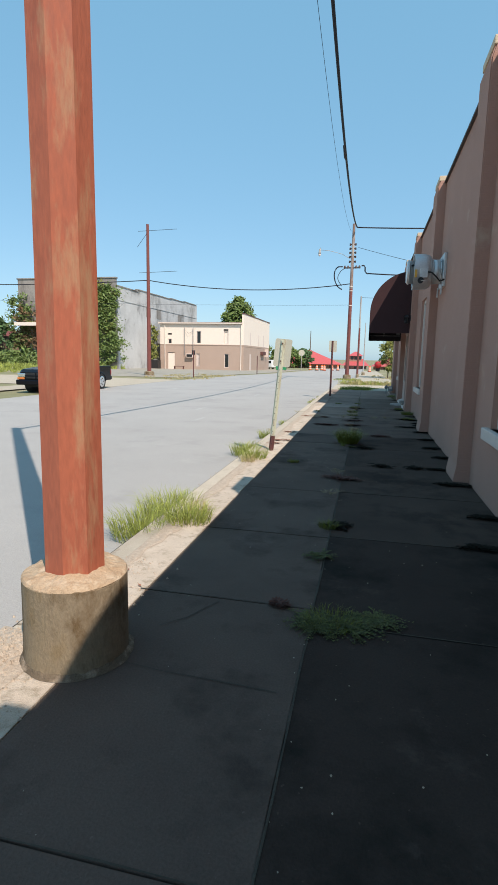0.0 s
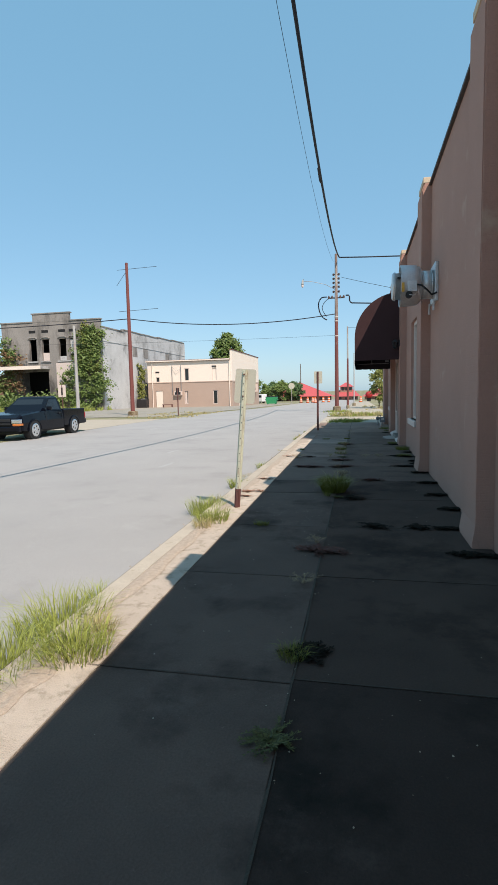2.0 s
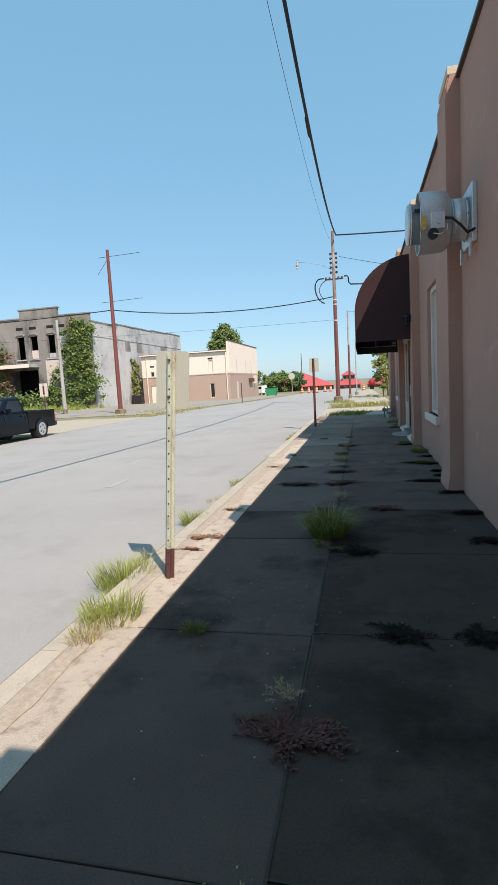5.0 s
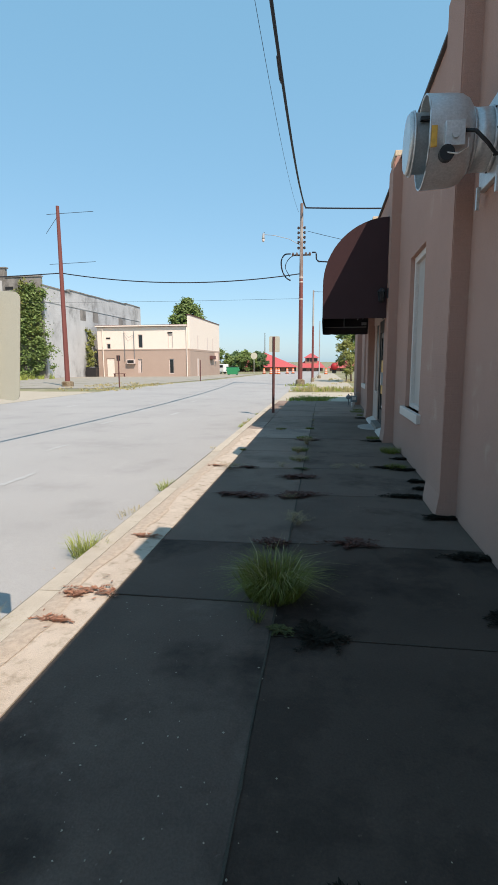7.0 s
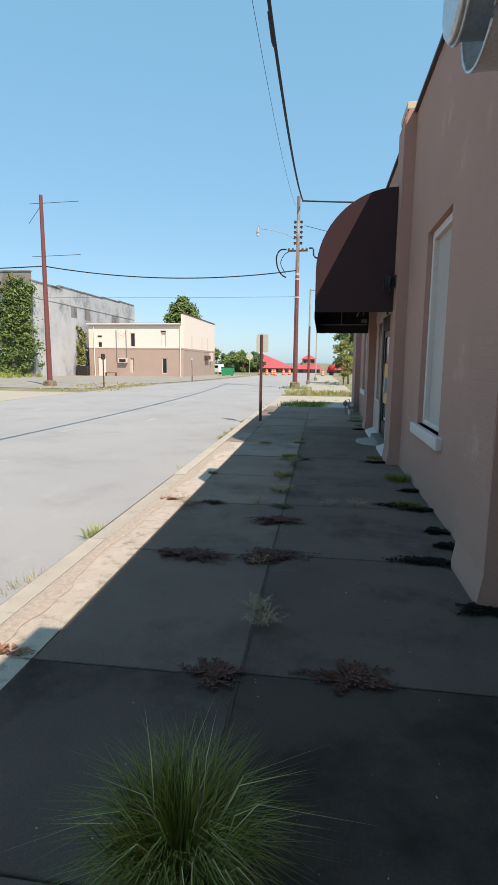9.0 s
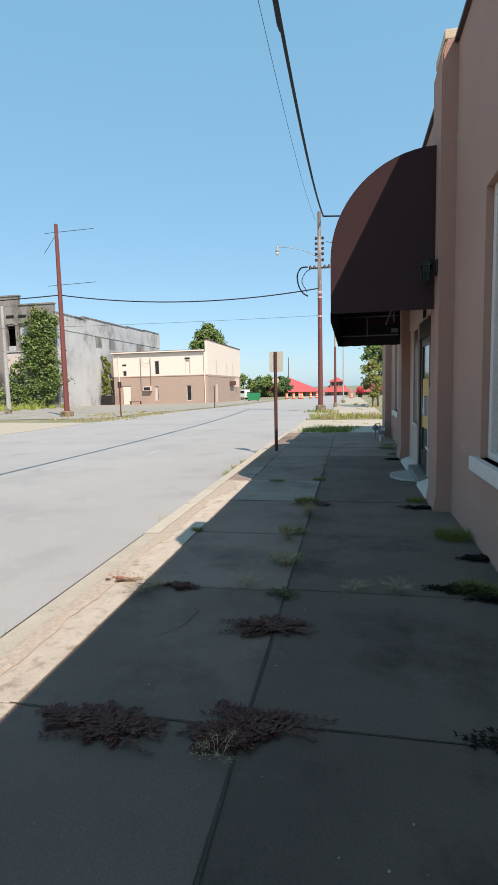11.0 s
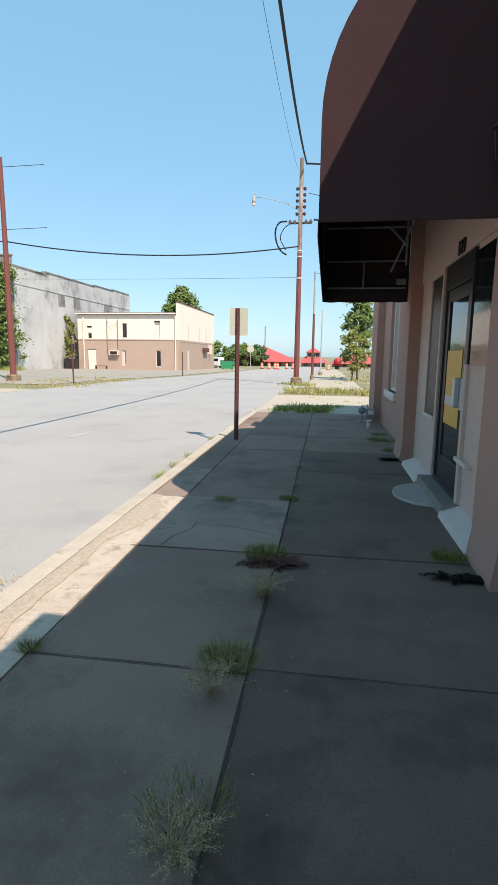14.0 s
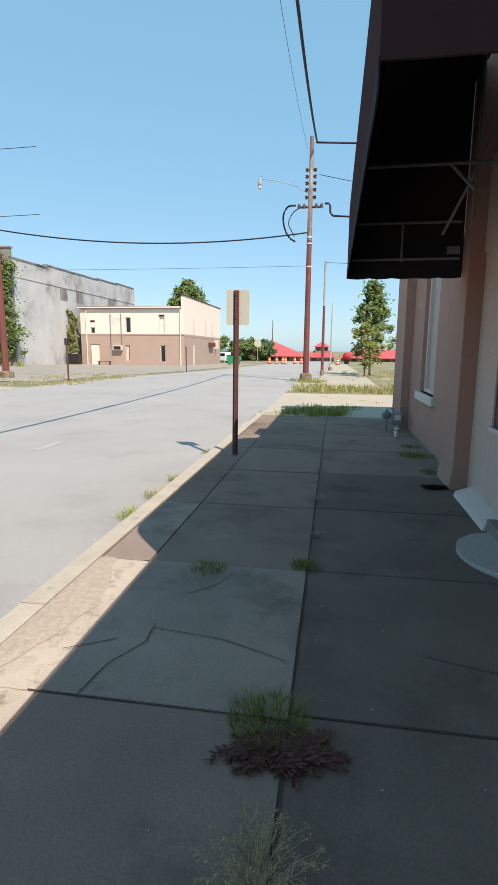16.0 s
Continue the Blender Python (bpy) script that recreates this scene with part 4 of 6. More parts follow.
# ---- short posts across the street ----
def pipe_post(x, y, h, box_top):
    p = thing("pipe_post", (x, y, gz(y)), "thin rusty pipe post at the edge of the lot", "post", "lot posts")
    part("pipe", tube(B(), [(0, 0, -0.05), (0, 0, h)], 0.045, 8), RUST_DARK, p)
    if box_top:
        part("small_sign", box(B(), -0.12, 0.12, -0.02, 0.02, h - 0.35, h, 0.01), BLACK_METAL, p)


pipe_post(-12.9, 39.3, 2.1, True)
pipe_post(-10.6, 52.8, 1.9, False)
ws = thing("arrow_sign", (-22.0, 38.3, gz(38)), "white street sign with a black bar on a thin post", "sign")
part("post", tube(B(), [(0, 0, -0.05), (0, 0, 2.6)], 0.04, 8), RUST_DARK, ws)
part("plate", box(B(), -0.33, 0.33, -0.03, -0.02, 1.6, 2.55, 0.003), WHITE, ws)
part("bar", box(B(), -0.07, 0.07, -0.036, -0.032, 1.75, 2.35), BLACK_METAL, ws)


# ---- buildings across the street ----
def wall_with_holes(bm, x0, x1, z0, z1, holes, y, t):
    """A wall that faces -y, at y, with rectangular holes (x0, x1, z0, z1) cut through."""
    xs = sorted({x0, x1, *[v for h in holes for v in h[:2]]})
    zs = sorted({z0, z1, *[v for h in holes for v in h[2:]]})
    for a, b in zip(xs, xs[1:]):
        for c, d in zip(zs, zs[1:]):
            if not any(h[0] <= (a + b) / 2 <= h[1] and h[2] <= (c + d) / 2 <= h[3] for h in holes):
                box(bm, a, b, y, y + t, c, d)
    bmesh.ops.remove_doubles(bm, verts=bm.verts, dist=0.0005)
    return bm


def grey_building():
    x0, x1, y0, y1, g = -47.0, -32.4, 64.8, 98.0, gz(70) - 0.2
    b = thing("derelict_building", (0, 0, 0), "derelict grey two-storey building, stained render, stepped parapet, empty windows", "building")
    holes = [(-42.9, -41.8, 6.3, 9.2), (-41.0, -39.9, 6.3, 9.2), (-38.5, -37.4, 6.3, 9.2), (-36.9, -35.9, 6.3, 9.2), (-45.8, -40.2, 0.2, 4.9), (-39.3, -38.2, 0.0, 2.6)]
    part("front_wall", wall_with_holes(B(), x0, x1, g, 11.45, holes, y0, 0.4), FRONT_GREY, b, "dark stained brick front")
    part("centre_parapet", box(B(), -42.2, -36.8, y0 - 0.02, y0 + 0.4, 11.45, 12.5), FRONT_GREY, b)
    part("parapet_cap", box(B(), -42.35, -36.65, y0 - 0.1, y0 + 0.5, 12.5, 12.65), FRONT_GREY, b)
    for a, c in ((x0 - 0.1, -42.2), (-36.8, x1 + 0.1)):
        part("parapet_cap", box(B(), a, c, y0 - 0.1, y0 + 0.5, 11.45, 11.6), FRONT_GREY, b)
    for i, x in enumerate((-42.35, -40.45, -37.95, -36.4)):
        part("vent", box(B(), x - 0.5, x + 0.5, y0 - 0.015, y0 + 0.02, 10.05, 10.4), DARKNESS, b, "small near-black plate drawn as a shaded vent opening")
        part("hood_mould", tube(B(), [(x - 0.68, y0 - 0.03, 9.25), (x - 0.4, y0 - 0.03, 9.45), (x + 0.4, y0 - 0.03, 9.45), (x + 0.68, y0 - 0.03, 9.25)], 0.09, 6), FRONT_GREY, b)
        part("window_sill", box(B(), x - 0.75, x + 0.75, y0 - 0.15, y0, 6.15, 6.3), WEATHERED, b)
    part("board", box(B(), -40.95, -39.95, y0 + 0.15, y0 + 0.2, 6.35, 7.4), WHITE, b, "white board in a window")
    part("board", box(B(), -38.45, -37.45, y0 + 0.15, y0 + 0.2, 6.35, 6.9), WEATHERED, b)
    part("board", box(B(), -36.85, -35.95, y0 + 0.15, y0 + 0.2, 7.2, 9.1), WEATHERED, b)
    part("panel", box(B(), -39.0, -36.1, y0 - 0.06, y0 - 0.01, 2.7, 6.0), WHITE, b, "pale blank panel")
    part("canopy", box(B(), -46.2, -40.0, y0 - 2.2, y0, 5.2, 5.55, 0.03), WEATHERED, b, "sagging pale flat canopy")
    part("canopy_edge", box(B(), -46.25, -39.95, y0 - 2.26, y0 - 2.2, 5.15, 5.6), CREAM, b, "pale sagging fascia")
    # long side wall, built in bays with stepped top
    n = 5
    for k in range(n):
        a, c = y0 + 0.4 + k * (y1 - y0 - 0.4) / n, y0 + 0.4 + (k + 1) * (y1 - y0 - 0.4) / n
        top = 10.5 + 0.16 * k + (0.12 if k == 1 else 0)
        part("side_bay", box(B(), x1 - 0.4, x1, a, c, g - 0.5, top), WEATHERED, b, "stained grey render")
        part("side_cap", box(B(), x1 - 0.5, x1 + 0.08, a, c, top, top + 0.14), FRONT_GREY, b)
    part("ledge", box(B(), x1, x1 + 0.06, y0 + 0.4, y1, 8.7, 8.85), WEATHERED, b)
    for y, z0, z1 in ((74.5, 7.2, 8.6), (78.5, 7.2, 8.8), (88.0, 7.4, 8.6)):
        part("bricked_window", box(B(), x1 - 0.01, x1 + 0.015, y, y + 1.7, z0, z1), FRONT_GREY, b, "dark bricked-up window")
    part("rear_wall", box(B(), x0, x1, y1, y1 + 0.4, g - 0.5, 11.1), WEATHERED, b)
    part("side_wall", box(B(), x0, x0 + 0.4, y0 + 0.4, y1, g - 0.5, 11.0), WEATHERED, b)
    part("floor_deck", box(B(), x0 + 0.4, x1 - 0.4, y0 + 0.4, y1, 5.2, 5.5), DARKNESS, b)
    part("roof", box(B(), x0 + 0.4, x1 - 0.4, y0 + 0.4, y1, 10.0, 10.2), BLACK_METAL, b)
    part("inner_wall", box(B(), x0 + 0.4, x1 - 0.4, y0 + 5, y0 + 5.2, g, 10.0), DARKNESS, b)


grey_building()


def tan_building():
    x0, x1, y0, y1, g = -31.0, -17.7, 76.5, 97.0, gz(76.5) - 0.12
    b = thing("tan_building", (0, 0, 0), "two-storey building, cream siding above brown block, flat roof", "building")
    mid = 3.25
    up_h = [(-25.1, -24.4, 3.45, 5.3), (-29.7, -29.1, 3.35, 4.1), (-20.8, -20.1, 3.4, 5.3)]
    lo_h = [(-29.8, -28.6, g, 2.05), (-25.2, -24.6, 0.0, 1.95), (-20.7, -20.0, -0.1, 1.95)]
    part("lower_wall", wall_with_holes(B(), x0, x1, g - 0.4, mid, lo_h, y0, 0.3), BROWN, b, "brown painted block")
    part("upper_wall", wall_with_holes(B(), x0, x1, mid, 6.35, up_h, y0 + 0.01, 0.3), CREAM, b, "cream siding")
    part("band", box(B(), x0 - 0.03, x1 + 0.03, y0 - 0.05, y0 + 0.01, mid - 0.06, mid + 0.06), BROWN, b)
    part("roof_edge", box(B(), x0 - 0.15, x1 - 0.3, y0 - 0.25, y0 + 0.3, 6.36, 6.6), RUST_DARK, b, "dark red roof edge")
    part("gutter", box(B(), x0 - 0.15, x1 - 0.3, y0 - 0.36, y0 - 0.25, 6.38, 6.54, 0.02), CREAM, b)
    part("lower_side_wall", box(B(), x1 - 0.3, x1, y0 + 0.3, y1, g - 0.6, mid - 0.2), BROWN, b)
    part("upper_side_wall", box(B(), x1 - 0.3, x1 + 0.01, y0 - 0.02, y1, mid + 0.06, 7.82), CREAM, b, "cream parapet wall along the street")
    part("side_band", box(B(), x1 - 0.3, x1 + 0.03, y0 + 0.3, y1, mid - 0.2, mid + 0.06), BROWN, b)
    part("side_cap", box(B(), x1 - 0.38, x1 + 0.08, y0 - 0.1, y1, 7.82, 7.94), RUST_DARK, b)
    part("rear_wall", box(B(), x0, x1 - 0.3, y1 - 0.3, y1, g - 0.6, 6.1), CREAM, b)
    part("west_wall", box(B(), x0, x0 + 0.3, y0 + 0.31, y1 - 0.3, g - 0.6, 6.1), CREAM, b)
    part("roof", box(B(), x0 + 0.3, x1 - 0.3, y0 + 0.31, y1 - 0.3, 5.9, 6.1), BLACK_METAL, b)
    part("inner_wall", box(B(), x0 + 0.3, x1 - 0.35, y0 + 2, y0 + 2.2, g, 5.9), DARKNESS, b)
    for x0_, x1_, z0, z1 in (*up_h, *lo_h[1:]):
        w = part("window", box(B(), x0_ + 0.08, x1_ - 0.08, y0 + 0.16, y0 + 0.18, z0 + 0.08, z1 - 0.08), GLASS if x0_ != -20.8 else CREAM, b, "tall narrow window")
        for a, c, d, e in ((x0_, x0_ + 0.08, z0, z1), (x1_ - 0.08, x1_, z0, z1), (x0_ + 0.08, x1_ - 0.08, z1 - 0.08, z1), (x0_ + 0.08, x1_ - 0.08, z0, z0 + 0.08)):
            part("window_frame", box(B(), a, c, y0 + 0.06, y0 + 0.2, d, e), WHITE, w)
    part("half_blind", box(B(), -25.1, -24.8, y0 + 0.14, y0 + 0.16, 0.1, 1.9), WHITE, b)
    part("small_vent", box(B(), -29.7, -29.1, y0 - 0.04, y0 + 0.02, 4.75, 4.95), BLACK_METAL, b)
    part("small_vent", box(B(), -20.8, -20.1, y0 - 0.04, y0 + 0.02, 5.4, 5.6), BLACK_METAL, b)
    part("door", box(B(), -29.75, -28.65, y0 + 0.08, y0 + 0.14, g, 2.0, 0.01), CREAM, b, "cream plain door")
    for y, in ((81.0,), (87.3,), (91.4,)):
        part("side_window", box(B(), x1 - 0.02, x1 + 0.03, y - 0.25, y + 0.25, 3.4, 5.3), WHITE, b, "narrow pale side window")
    part("side_door", box(B(), x1 - 0.02, x1 + 0.03, 80.6, 81.4, g, 2.0), WHITE, b)
    part("side_awning", box(B(), x1, x1 + 0.5, 89.0, 91.5, 1.9, 2.5, 0.05), RUST_DARK, b)
    part("wall_sign", box(B(), x1, x1 + 0.6, 93.0, 93.1, 1.6, 3.0), WHITE, b)
    part("downpipe", tube(B(), [(-19.3 + 1.2, y0 - 0.1, 6.2), (-18.1, y0 - 0.1, g)], 0.07, 6), CREAM, b)
    part("downpipe", tube(B(), [(x0 + 0.8, y0 - 0.1, 6.2), (x0 + 0.8, y0 - 0.1, g + 0.2), (x0 + 1.0, y0 - 0.4, g)], 0.07, 6), CREAM, b)
    for x, z in ((-27.0, 5.8), (-25.6, 5.8)):
        part("conduit", tube(B(), [(x, y0 - 0.15, z), (x, y0 - 0.15, 1.6)], 0.04, 6), METER, b)
    part("conduit", tube(B(), [(-27.0, y0 - 0.15, 5.6), (-26.3, y0 - 0.3, 4.9), (-25.6, y0 - 0.15, 5.3)], 0.02, 6), METER, b)
    ac = thing("air_conditioner", (-26.1, y0, 1.3), "white wall air conditioner on the brown wall", "air conditioner")
    part("case", box(B(), -0.6, 0.6, -0.45, 0.0, 0.0, 0.6, 0.03), WHITE, ac)
    part("grille", box(B(), -0.45, 0.45, -0.47, -0.45, 0.1, 0.5), BLACK_METAL, ac)
    un = thing("cooling_unit", (-31.4, y0 - 1.2, gz(75)), "dark grey outdoor cooling unit at the wall foot", "air conditioner")
    part("case", box(B(), -0.75, 0.75, -0.5, 0.5, 0.0, 1.3, 0.04), BLACK_METAL, un)
    part("fan_grille", tube(B(), [(0, 0, 1.3), (0, 0, 1.35)], 0.4, 16), GALV, un)
    bn = thing("bench", (-28.0 + 0.4, y0 - 0.9, gz(76)), "low weathered bench by the wall", "bench")
    part("seat", box(B(), -0.8, 0.8, -0.2, 0.2, 0.4, 0.46), RUST_DARK, bn)
    for sx in (-0.7, 0.7):
        part("leg", box(B(), sx - 0.04, sx + 0.04, -0.18, 0.18, 0, 0.4), RUST_DARK, bn)


tan_building()


def station():
    s = thing("station_building", (0, 165, gz(165)), "far low brick station with bright red hipped roofs", "building")
    g = 0.0

    def hip(x0, x1, d, z0, z1, inset, name="roof"):
        bm = B()
        v = [bm.verts.new(p) for p in ((x0, -d, z0), (x1, -d, z0), (x1, d, z0), (x0, d, z0), (x0 + inset, 0, z1), (x1 - inset, 0, z1))]
        for q in ((0, 1, 5, 4), (1, 2, 5), (2, 3, 4, 5), (3, 0, 4), (3, 2, 1, 0)):
            bm.faces.new([v[i] for i in q])
        part(name, bm, REDROOF, s, "red metal roof")
    for x0, x1, z0, z1, ins in ((-30, -7.2, 1.3, 5.6, 10), (-7.2, 1.0, 1.1, 3.1, 2.0), (1.5, 26, 1.0, 3.4, 4)):
        part("wall", box(B(), x0 + 0.8, x1 - 0.8, -4, 4, -0.4, z0 + 0.05), BRICK_FAR, s)
        for k in range(int((x1 - x0) / 2.2)):
            x = x0 + 1.5 + k * 2.2
            part("window", box(B(), x, x + 1.1, -4.06, -4.0, 0.2, z0 - 0.25), GLASS, s)
        hip(x0, x1, 5.2, z0, z1, ins)
    part("tower", box(B(), -5.0, -1.4, -2, 2, 2.2, 4.0), BRICK_FAR, s)
    for x in (-4.6, -3.5, -2.4):
        part("tower_window", box(B(), x, x + 0.8, -2.05, -2.0, 2.9, 3.8), GLASS, s)
    hip(-5.5, -0.9, 2.6, 4.0, 5.3, 2.0, "tower_roof")


station()


def porch_house():
    h = thing("house", (-56.0, 62.0, gz(62)), "brown-roofed low building with a porch, overgrown beside the ruin", "house")
    part("wall", box(B(), -5, 5, 0, 8, -0.3, 4.2), BRICK_FAR, h)
    bm = B()
    prism(bm, [(-5.6, 4.2), (5.6, 4.2), (0, 7.4)], "y", -0.4, 8.4)
    part("roof", bm, RUST_FAR, h)
    part("porch_roof", box(B(), -5.2, 7.2, -3.0, 0.0, 3.6, 3.85, 0.03), RUST_FAR, h)
    for x in (-5, -1, 3, 7):
        part("porch_post", box(B(), x - 0.08, x + 0.08, -2.9, -2.74, -0.3, 3.6), WHITE, h)
    # Doorway drawn as a near-black plate, its inner shade put into the colour.
    part("doorway", box(B(), -1, 0.4, -0.03, 0.0, 0, 2.3), DARKNESS, h)


porch_house()


# ---- parked pickup across the street ----
def loft(bm, sections):
    """Bridges closed sections with the same number of points."""
    rings = [[bm.verts.new(p) for p in s] for s in sections]
    n = len(rings[0])
    for r, s in zip(rings, rings[1:]):
        for k in range(n):
            bm.faces.new((r[k], r[(k + 1) % n], s[(k + 1) % n], s[k]))
    bm.faces.new(rings[0][::-1])
    bm.faces.new(rings[-1])
    return bm


def wheel(parent, x, y, r, w):
    t = part("tyre", tube(B(), [(x - w / 2, y, r), (x - w / 2 + 0.03, y, r), (x + w / 2 - 0.03, y, r), (x + w / 2, y, r)], [r * 0.86, r, r, r * 0.86], 24), BLACK, parent, smooth=True)
    s = 1 if x > 0 else -1
    xo = x + s * w / 2
    part("rim", tube(B(), [(xo - s * 0.06, y, r), (xo + s * 0.004, y, r), (xo + s * 0.012, y, r)], [r * 0.74, r * 0.72, r * 0.64], 20), CHROME, t, "bright alloy rim")
    part("hub", tube(B(), [(xo, y, r), (xo + s * 0.03, y, r)], [r * 0.2, r * 0.15], 10), CHROME, t)
    for k in range(5):
        a = 2 * math.pi * k / 5
        part("rim_gap", tube(B(), [(xo + s * 0.010, y + 0.42 * r * math.cos(a), r + 0.42 * r * math.sin(a)), (xo + s * 0.016, y + 0.42 * r * math.cos(a), r + 0.42 * r * math.sin(a))], r * 0.10, 8), BLACK, t)


def pickup():
    # local: nose towards -y, width along x
    p = thing("pickup_truck", (-12.75, 18.9, ROAD_Z), "dark blue-black pickup truck with bright wheels, parked at the far kerb", "truck", turn=1.5)
    hw = 0.90

    def sec(y, z0, z1, w, top_w=None):
        tw = top_w or w * 0.95
        return [(-w, y, z0), (-w, y, (z0 + z1) / 2), (-tw, y, z1 - 0.04), (-tw + 0.08, y, z1), (tw - 0.08, y, z1), (tw, y, z1 - 0.04), (w, y, (z0 + z1) / 2), (w, y, z0)]
    # body: hood, door sills, bed sides
    hood = [sec(0.05, 0.42, 0.86, hw * 0.90), sec(0.25, 0.36, 0.98, hw * 0.97), sec(0.9, 0.34, 1.04, hw), sec(1.55, 0.34, 1.09, hw), sec(1.7, 0.34, 1.10, hw)]
    part("hood", loft(B(), hood), CARPAINT, p)
    part("cab_body", loft(B(), [sec(1.7, 0.33, 1.10, hw), sec(3.1, 0.33, 1.08, hw)]), CARPAINT, p)
    bm = B()
    cab = [[(-0.83, 1.5, 1.07), (-0.83, 3.08, 1.07), (0.83, 3.08, 1.07), (0.83, 1.5, 1.07)], [(-0.66, 2.2, 1.60), (-0.66, 2.98, 1.62), (0.66, 2.98, 1.62), (0.66, 2.2, 1.60)],
           [(-0.58, 2.32, 1.66), (-0.58, 2.9, 1.68), (0.58, 2.9, 1.68), (0.58, 2.32, 1.66)]]
    loft(bm, cab)
    part("cab", bm, CARPAINT, p)
    # glass set a little proud of the cab sides
    def quad(name, pts, off, m=GLASS):
        bm = B()
        v = [Vector(q) for q in pts]
        n = (v[1] - v[0]).cross(v[2] - v[0]).normalized() * off
        lo, hi = [bm.verts.new(q) for q in v], [bm.verts.new(q + n) for q in v]
        bm.faces.new(lo[::-1]), bm.faces.new(hi)
        for k in range(len(v)):
            bm.faces.new((lo[k], lo[(k + 1) % len(v)], hi[(k + 1) % len(v)], hi[k]))
        part(name, bm, m, p)
    quad("windscreen", [(-0.74, 1.60, 1.12), (0.74, 1.60, 1.12), (0.60, 2.14, 1.55), (-0.60, 2.14, 1.55)], 0.012)
    for s in (1, -1):
        quad("side_window", [(0.815 * s, 1.83, 1.12), (0.815 * s, 2.92, 1.12), (0.685 * s, 2.88, 1.53), (0.685 * s, 2.30, 1.53)], 0.012 * s)
        part("door_line", box(B(), s * 0.90 - 0.004, s * 0.90 + 0.004, 2.98, 2.995, 0.42, 1.05), BLACK, p)
        part("door_line", box(B(), s * 0.90 - 0.004, s * 0.90 + 0.004, 1.76, 1.775, 0.42, 1.05), BLACK, p)
        part("mirror", box(B(), min(s * 0.86, s * 1.06), max(s * 0.86, s * 1.06), 1.86, 1.96, 1.10, 1.26, 0.02), CARPAINT, p)
        part("door_handle", box(B(), min(s * 0.895, s * 0.925), max(s * 0.895, s * 0.925), 2.72, 2.88, 0.93, 0.97, 0.008), BLACK, p)
        part("headlight", box(B(), min(s * 0.50, s * 0.865), max(s * 0.50, s * 0.865), 0.03, 0.20, 0.66, 0.82, 0.03), CHROME, p, "clear headlight")
        part("turn_lamp", box(B(), min(s * 0.55, s * 0.885), max(s * 0.55, s * 0.885), 0.04, 0.24, 0.57, 0.65, 0.02), AMBER, p, "amber turn lamp")
        part("tail_lamp", box(B(), min(s * 0.80, s * 0.905), max(s * 0.80, s * 0.905), 4.93, 5.0, 0.66, 0.90, 0.01), RED_PAINT, p)
        part("arch", tube(B(), [(s * 0.905 + 0.42 * 0, 0.95 + 0.42 * math.cos(radians(a)), 0.36 + 0.42 * math.sin(radians(a))) for a in range(0, 181, 15)], 0.03, 6), CARPAINT, p)
        part("arch", tube(B(), [(s * 0.905, 3.95 + 0.42 * math.cos(radians(a)), 0.36 + 0.42 * math.sin(radians(a))) for a in range(0, 181, 15)], 0.03, 6), CARPAINT, p)
        part("wheel_well", tube(B(), [(s * 0.62, 0.95, 0.37), (s * 0.906, 0.95, 0.37)], 0.41, 20), BLACK, p)
        part("wheel_well", tube(B(), [(s * 0.62, 3.95, 0.37), (s * 0.906, 3.95, 0.37)], 0.41, 20), BLACK, p)
        part("bed_side", box(B(), min(s * 0.80, s * 0.90), max(s * 0.80, s * 0.90), 3.12, 4.97, 0.40, 1.10, 0.025), CARPAINT, p)
        for y in (0.95, 3.95):
            wheel(p, s * 0.81, y, 0.36, 0.23)
    part("bed_floor", box(B(), -0.80, 0.80, 3.14, 4.95, 0.50, 0.60), BLACK, p)
    part("tailgate", box(B(), -0.80, 0.80, 4.91, 4.98, 0.52, 1.09, 0.02), CARPAINT, p)
    part("bed_front", box(B(), -0.80, 0.80, 3.12, 3.18, 0.52, 1.09, 0.01), CARPAINT, p)
    part("rear_bumper", box(B(), -0.86, 0.86, 4.98, 5.16, 0.42, 0.60, 0.03), BLACK, p)
    part("front_bumper", box(B(), -0.88, 0.88, -0.08, 0.12, 0.34, 0.56, 0.05), CARPAINT, p)
    part("grille", box(B(), -0.48, 0.48, 0.005, 0.06, 0.60, 0.84, 0.02), BLACK, p)
    part("grille_bar", box(B(), -0.50, 0.50, -0.01, 0.02, 0.70, 0.74, 0.01), CARPAINT, p)
    part("grille_bar", box(B(), -0.03, 0.03, -0.01, 0.02, 0.60, 0.84, 0.01), CARPAINT, p)
    part("chassis", box(B(), -0.62, 0.62, 0.3, 4.8, 0.24, 0.42), BLACK, p)


pickup()

# ---- things far down the street ----
d = thing("dumpster", (-14.1, 90.0, gz(90)), "green steel rubbish dumpster with a dark lid", "dumpster")
part("bin", loft(B(), [[(-0.8, -0.6, 0.12), (0.8, -0.6, 0.12), (0.8, 0.5, 0.12), (-0.8, 0.5, 0.12)], [(-0.95, -0.8, 1.25), (0.95, -0.8, 1.25), (0.95, 0.7, 1.25), (-0.95, 0.7, 1.25)]]), GREEN_PAINT, d)
part("lid", box(B(), -0.97, 0.97, -0.82, 0.72, 1.25, 1.34, 0.02), BLACK, d)
for x in (-1.0, 1.0):
    part("lift_pocket", box(B(), x - 0.06, x + 0.06, -0.5, 0.4, 0.7, 0.9), GREEN_PAINT, d)
    part("skid", box(B(), x * 0.7 - 0.06, x * 0.7 + 0.06, -0.6, 0.5, 0.0, 0.12), BLACK_METAL, d)


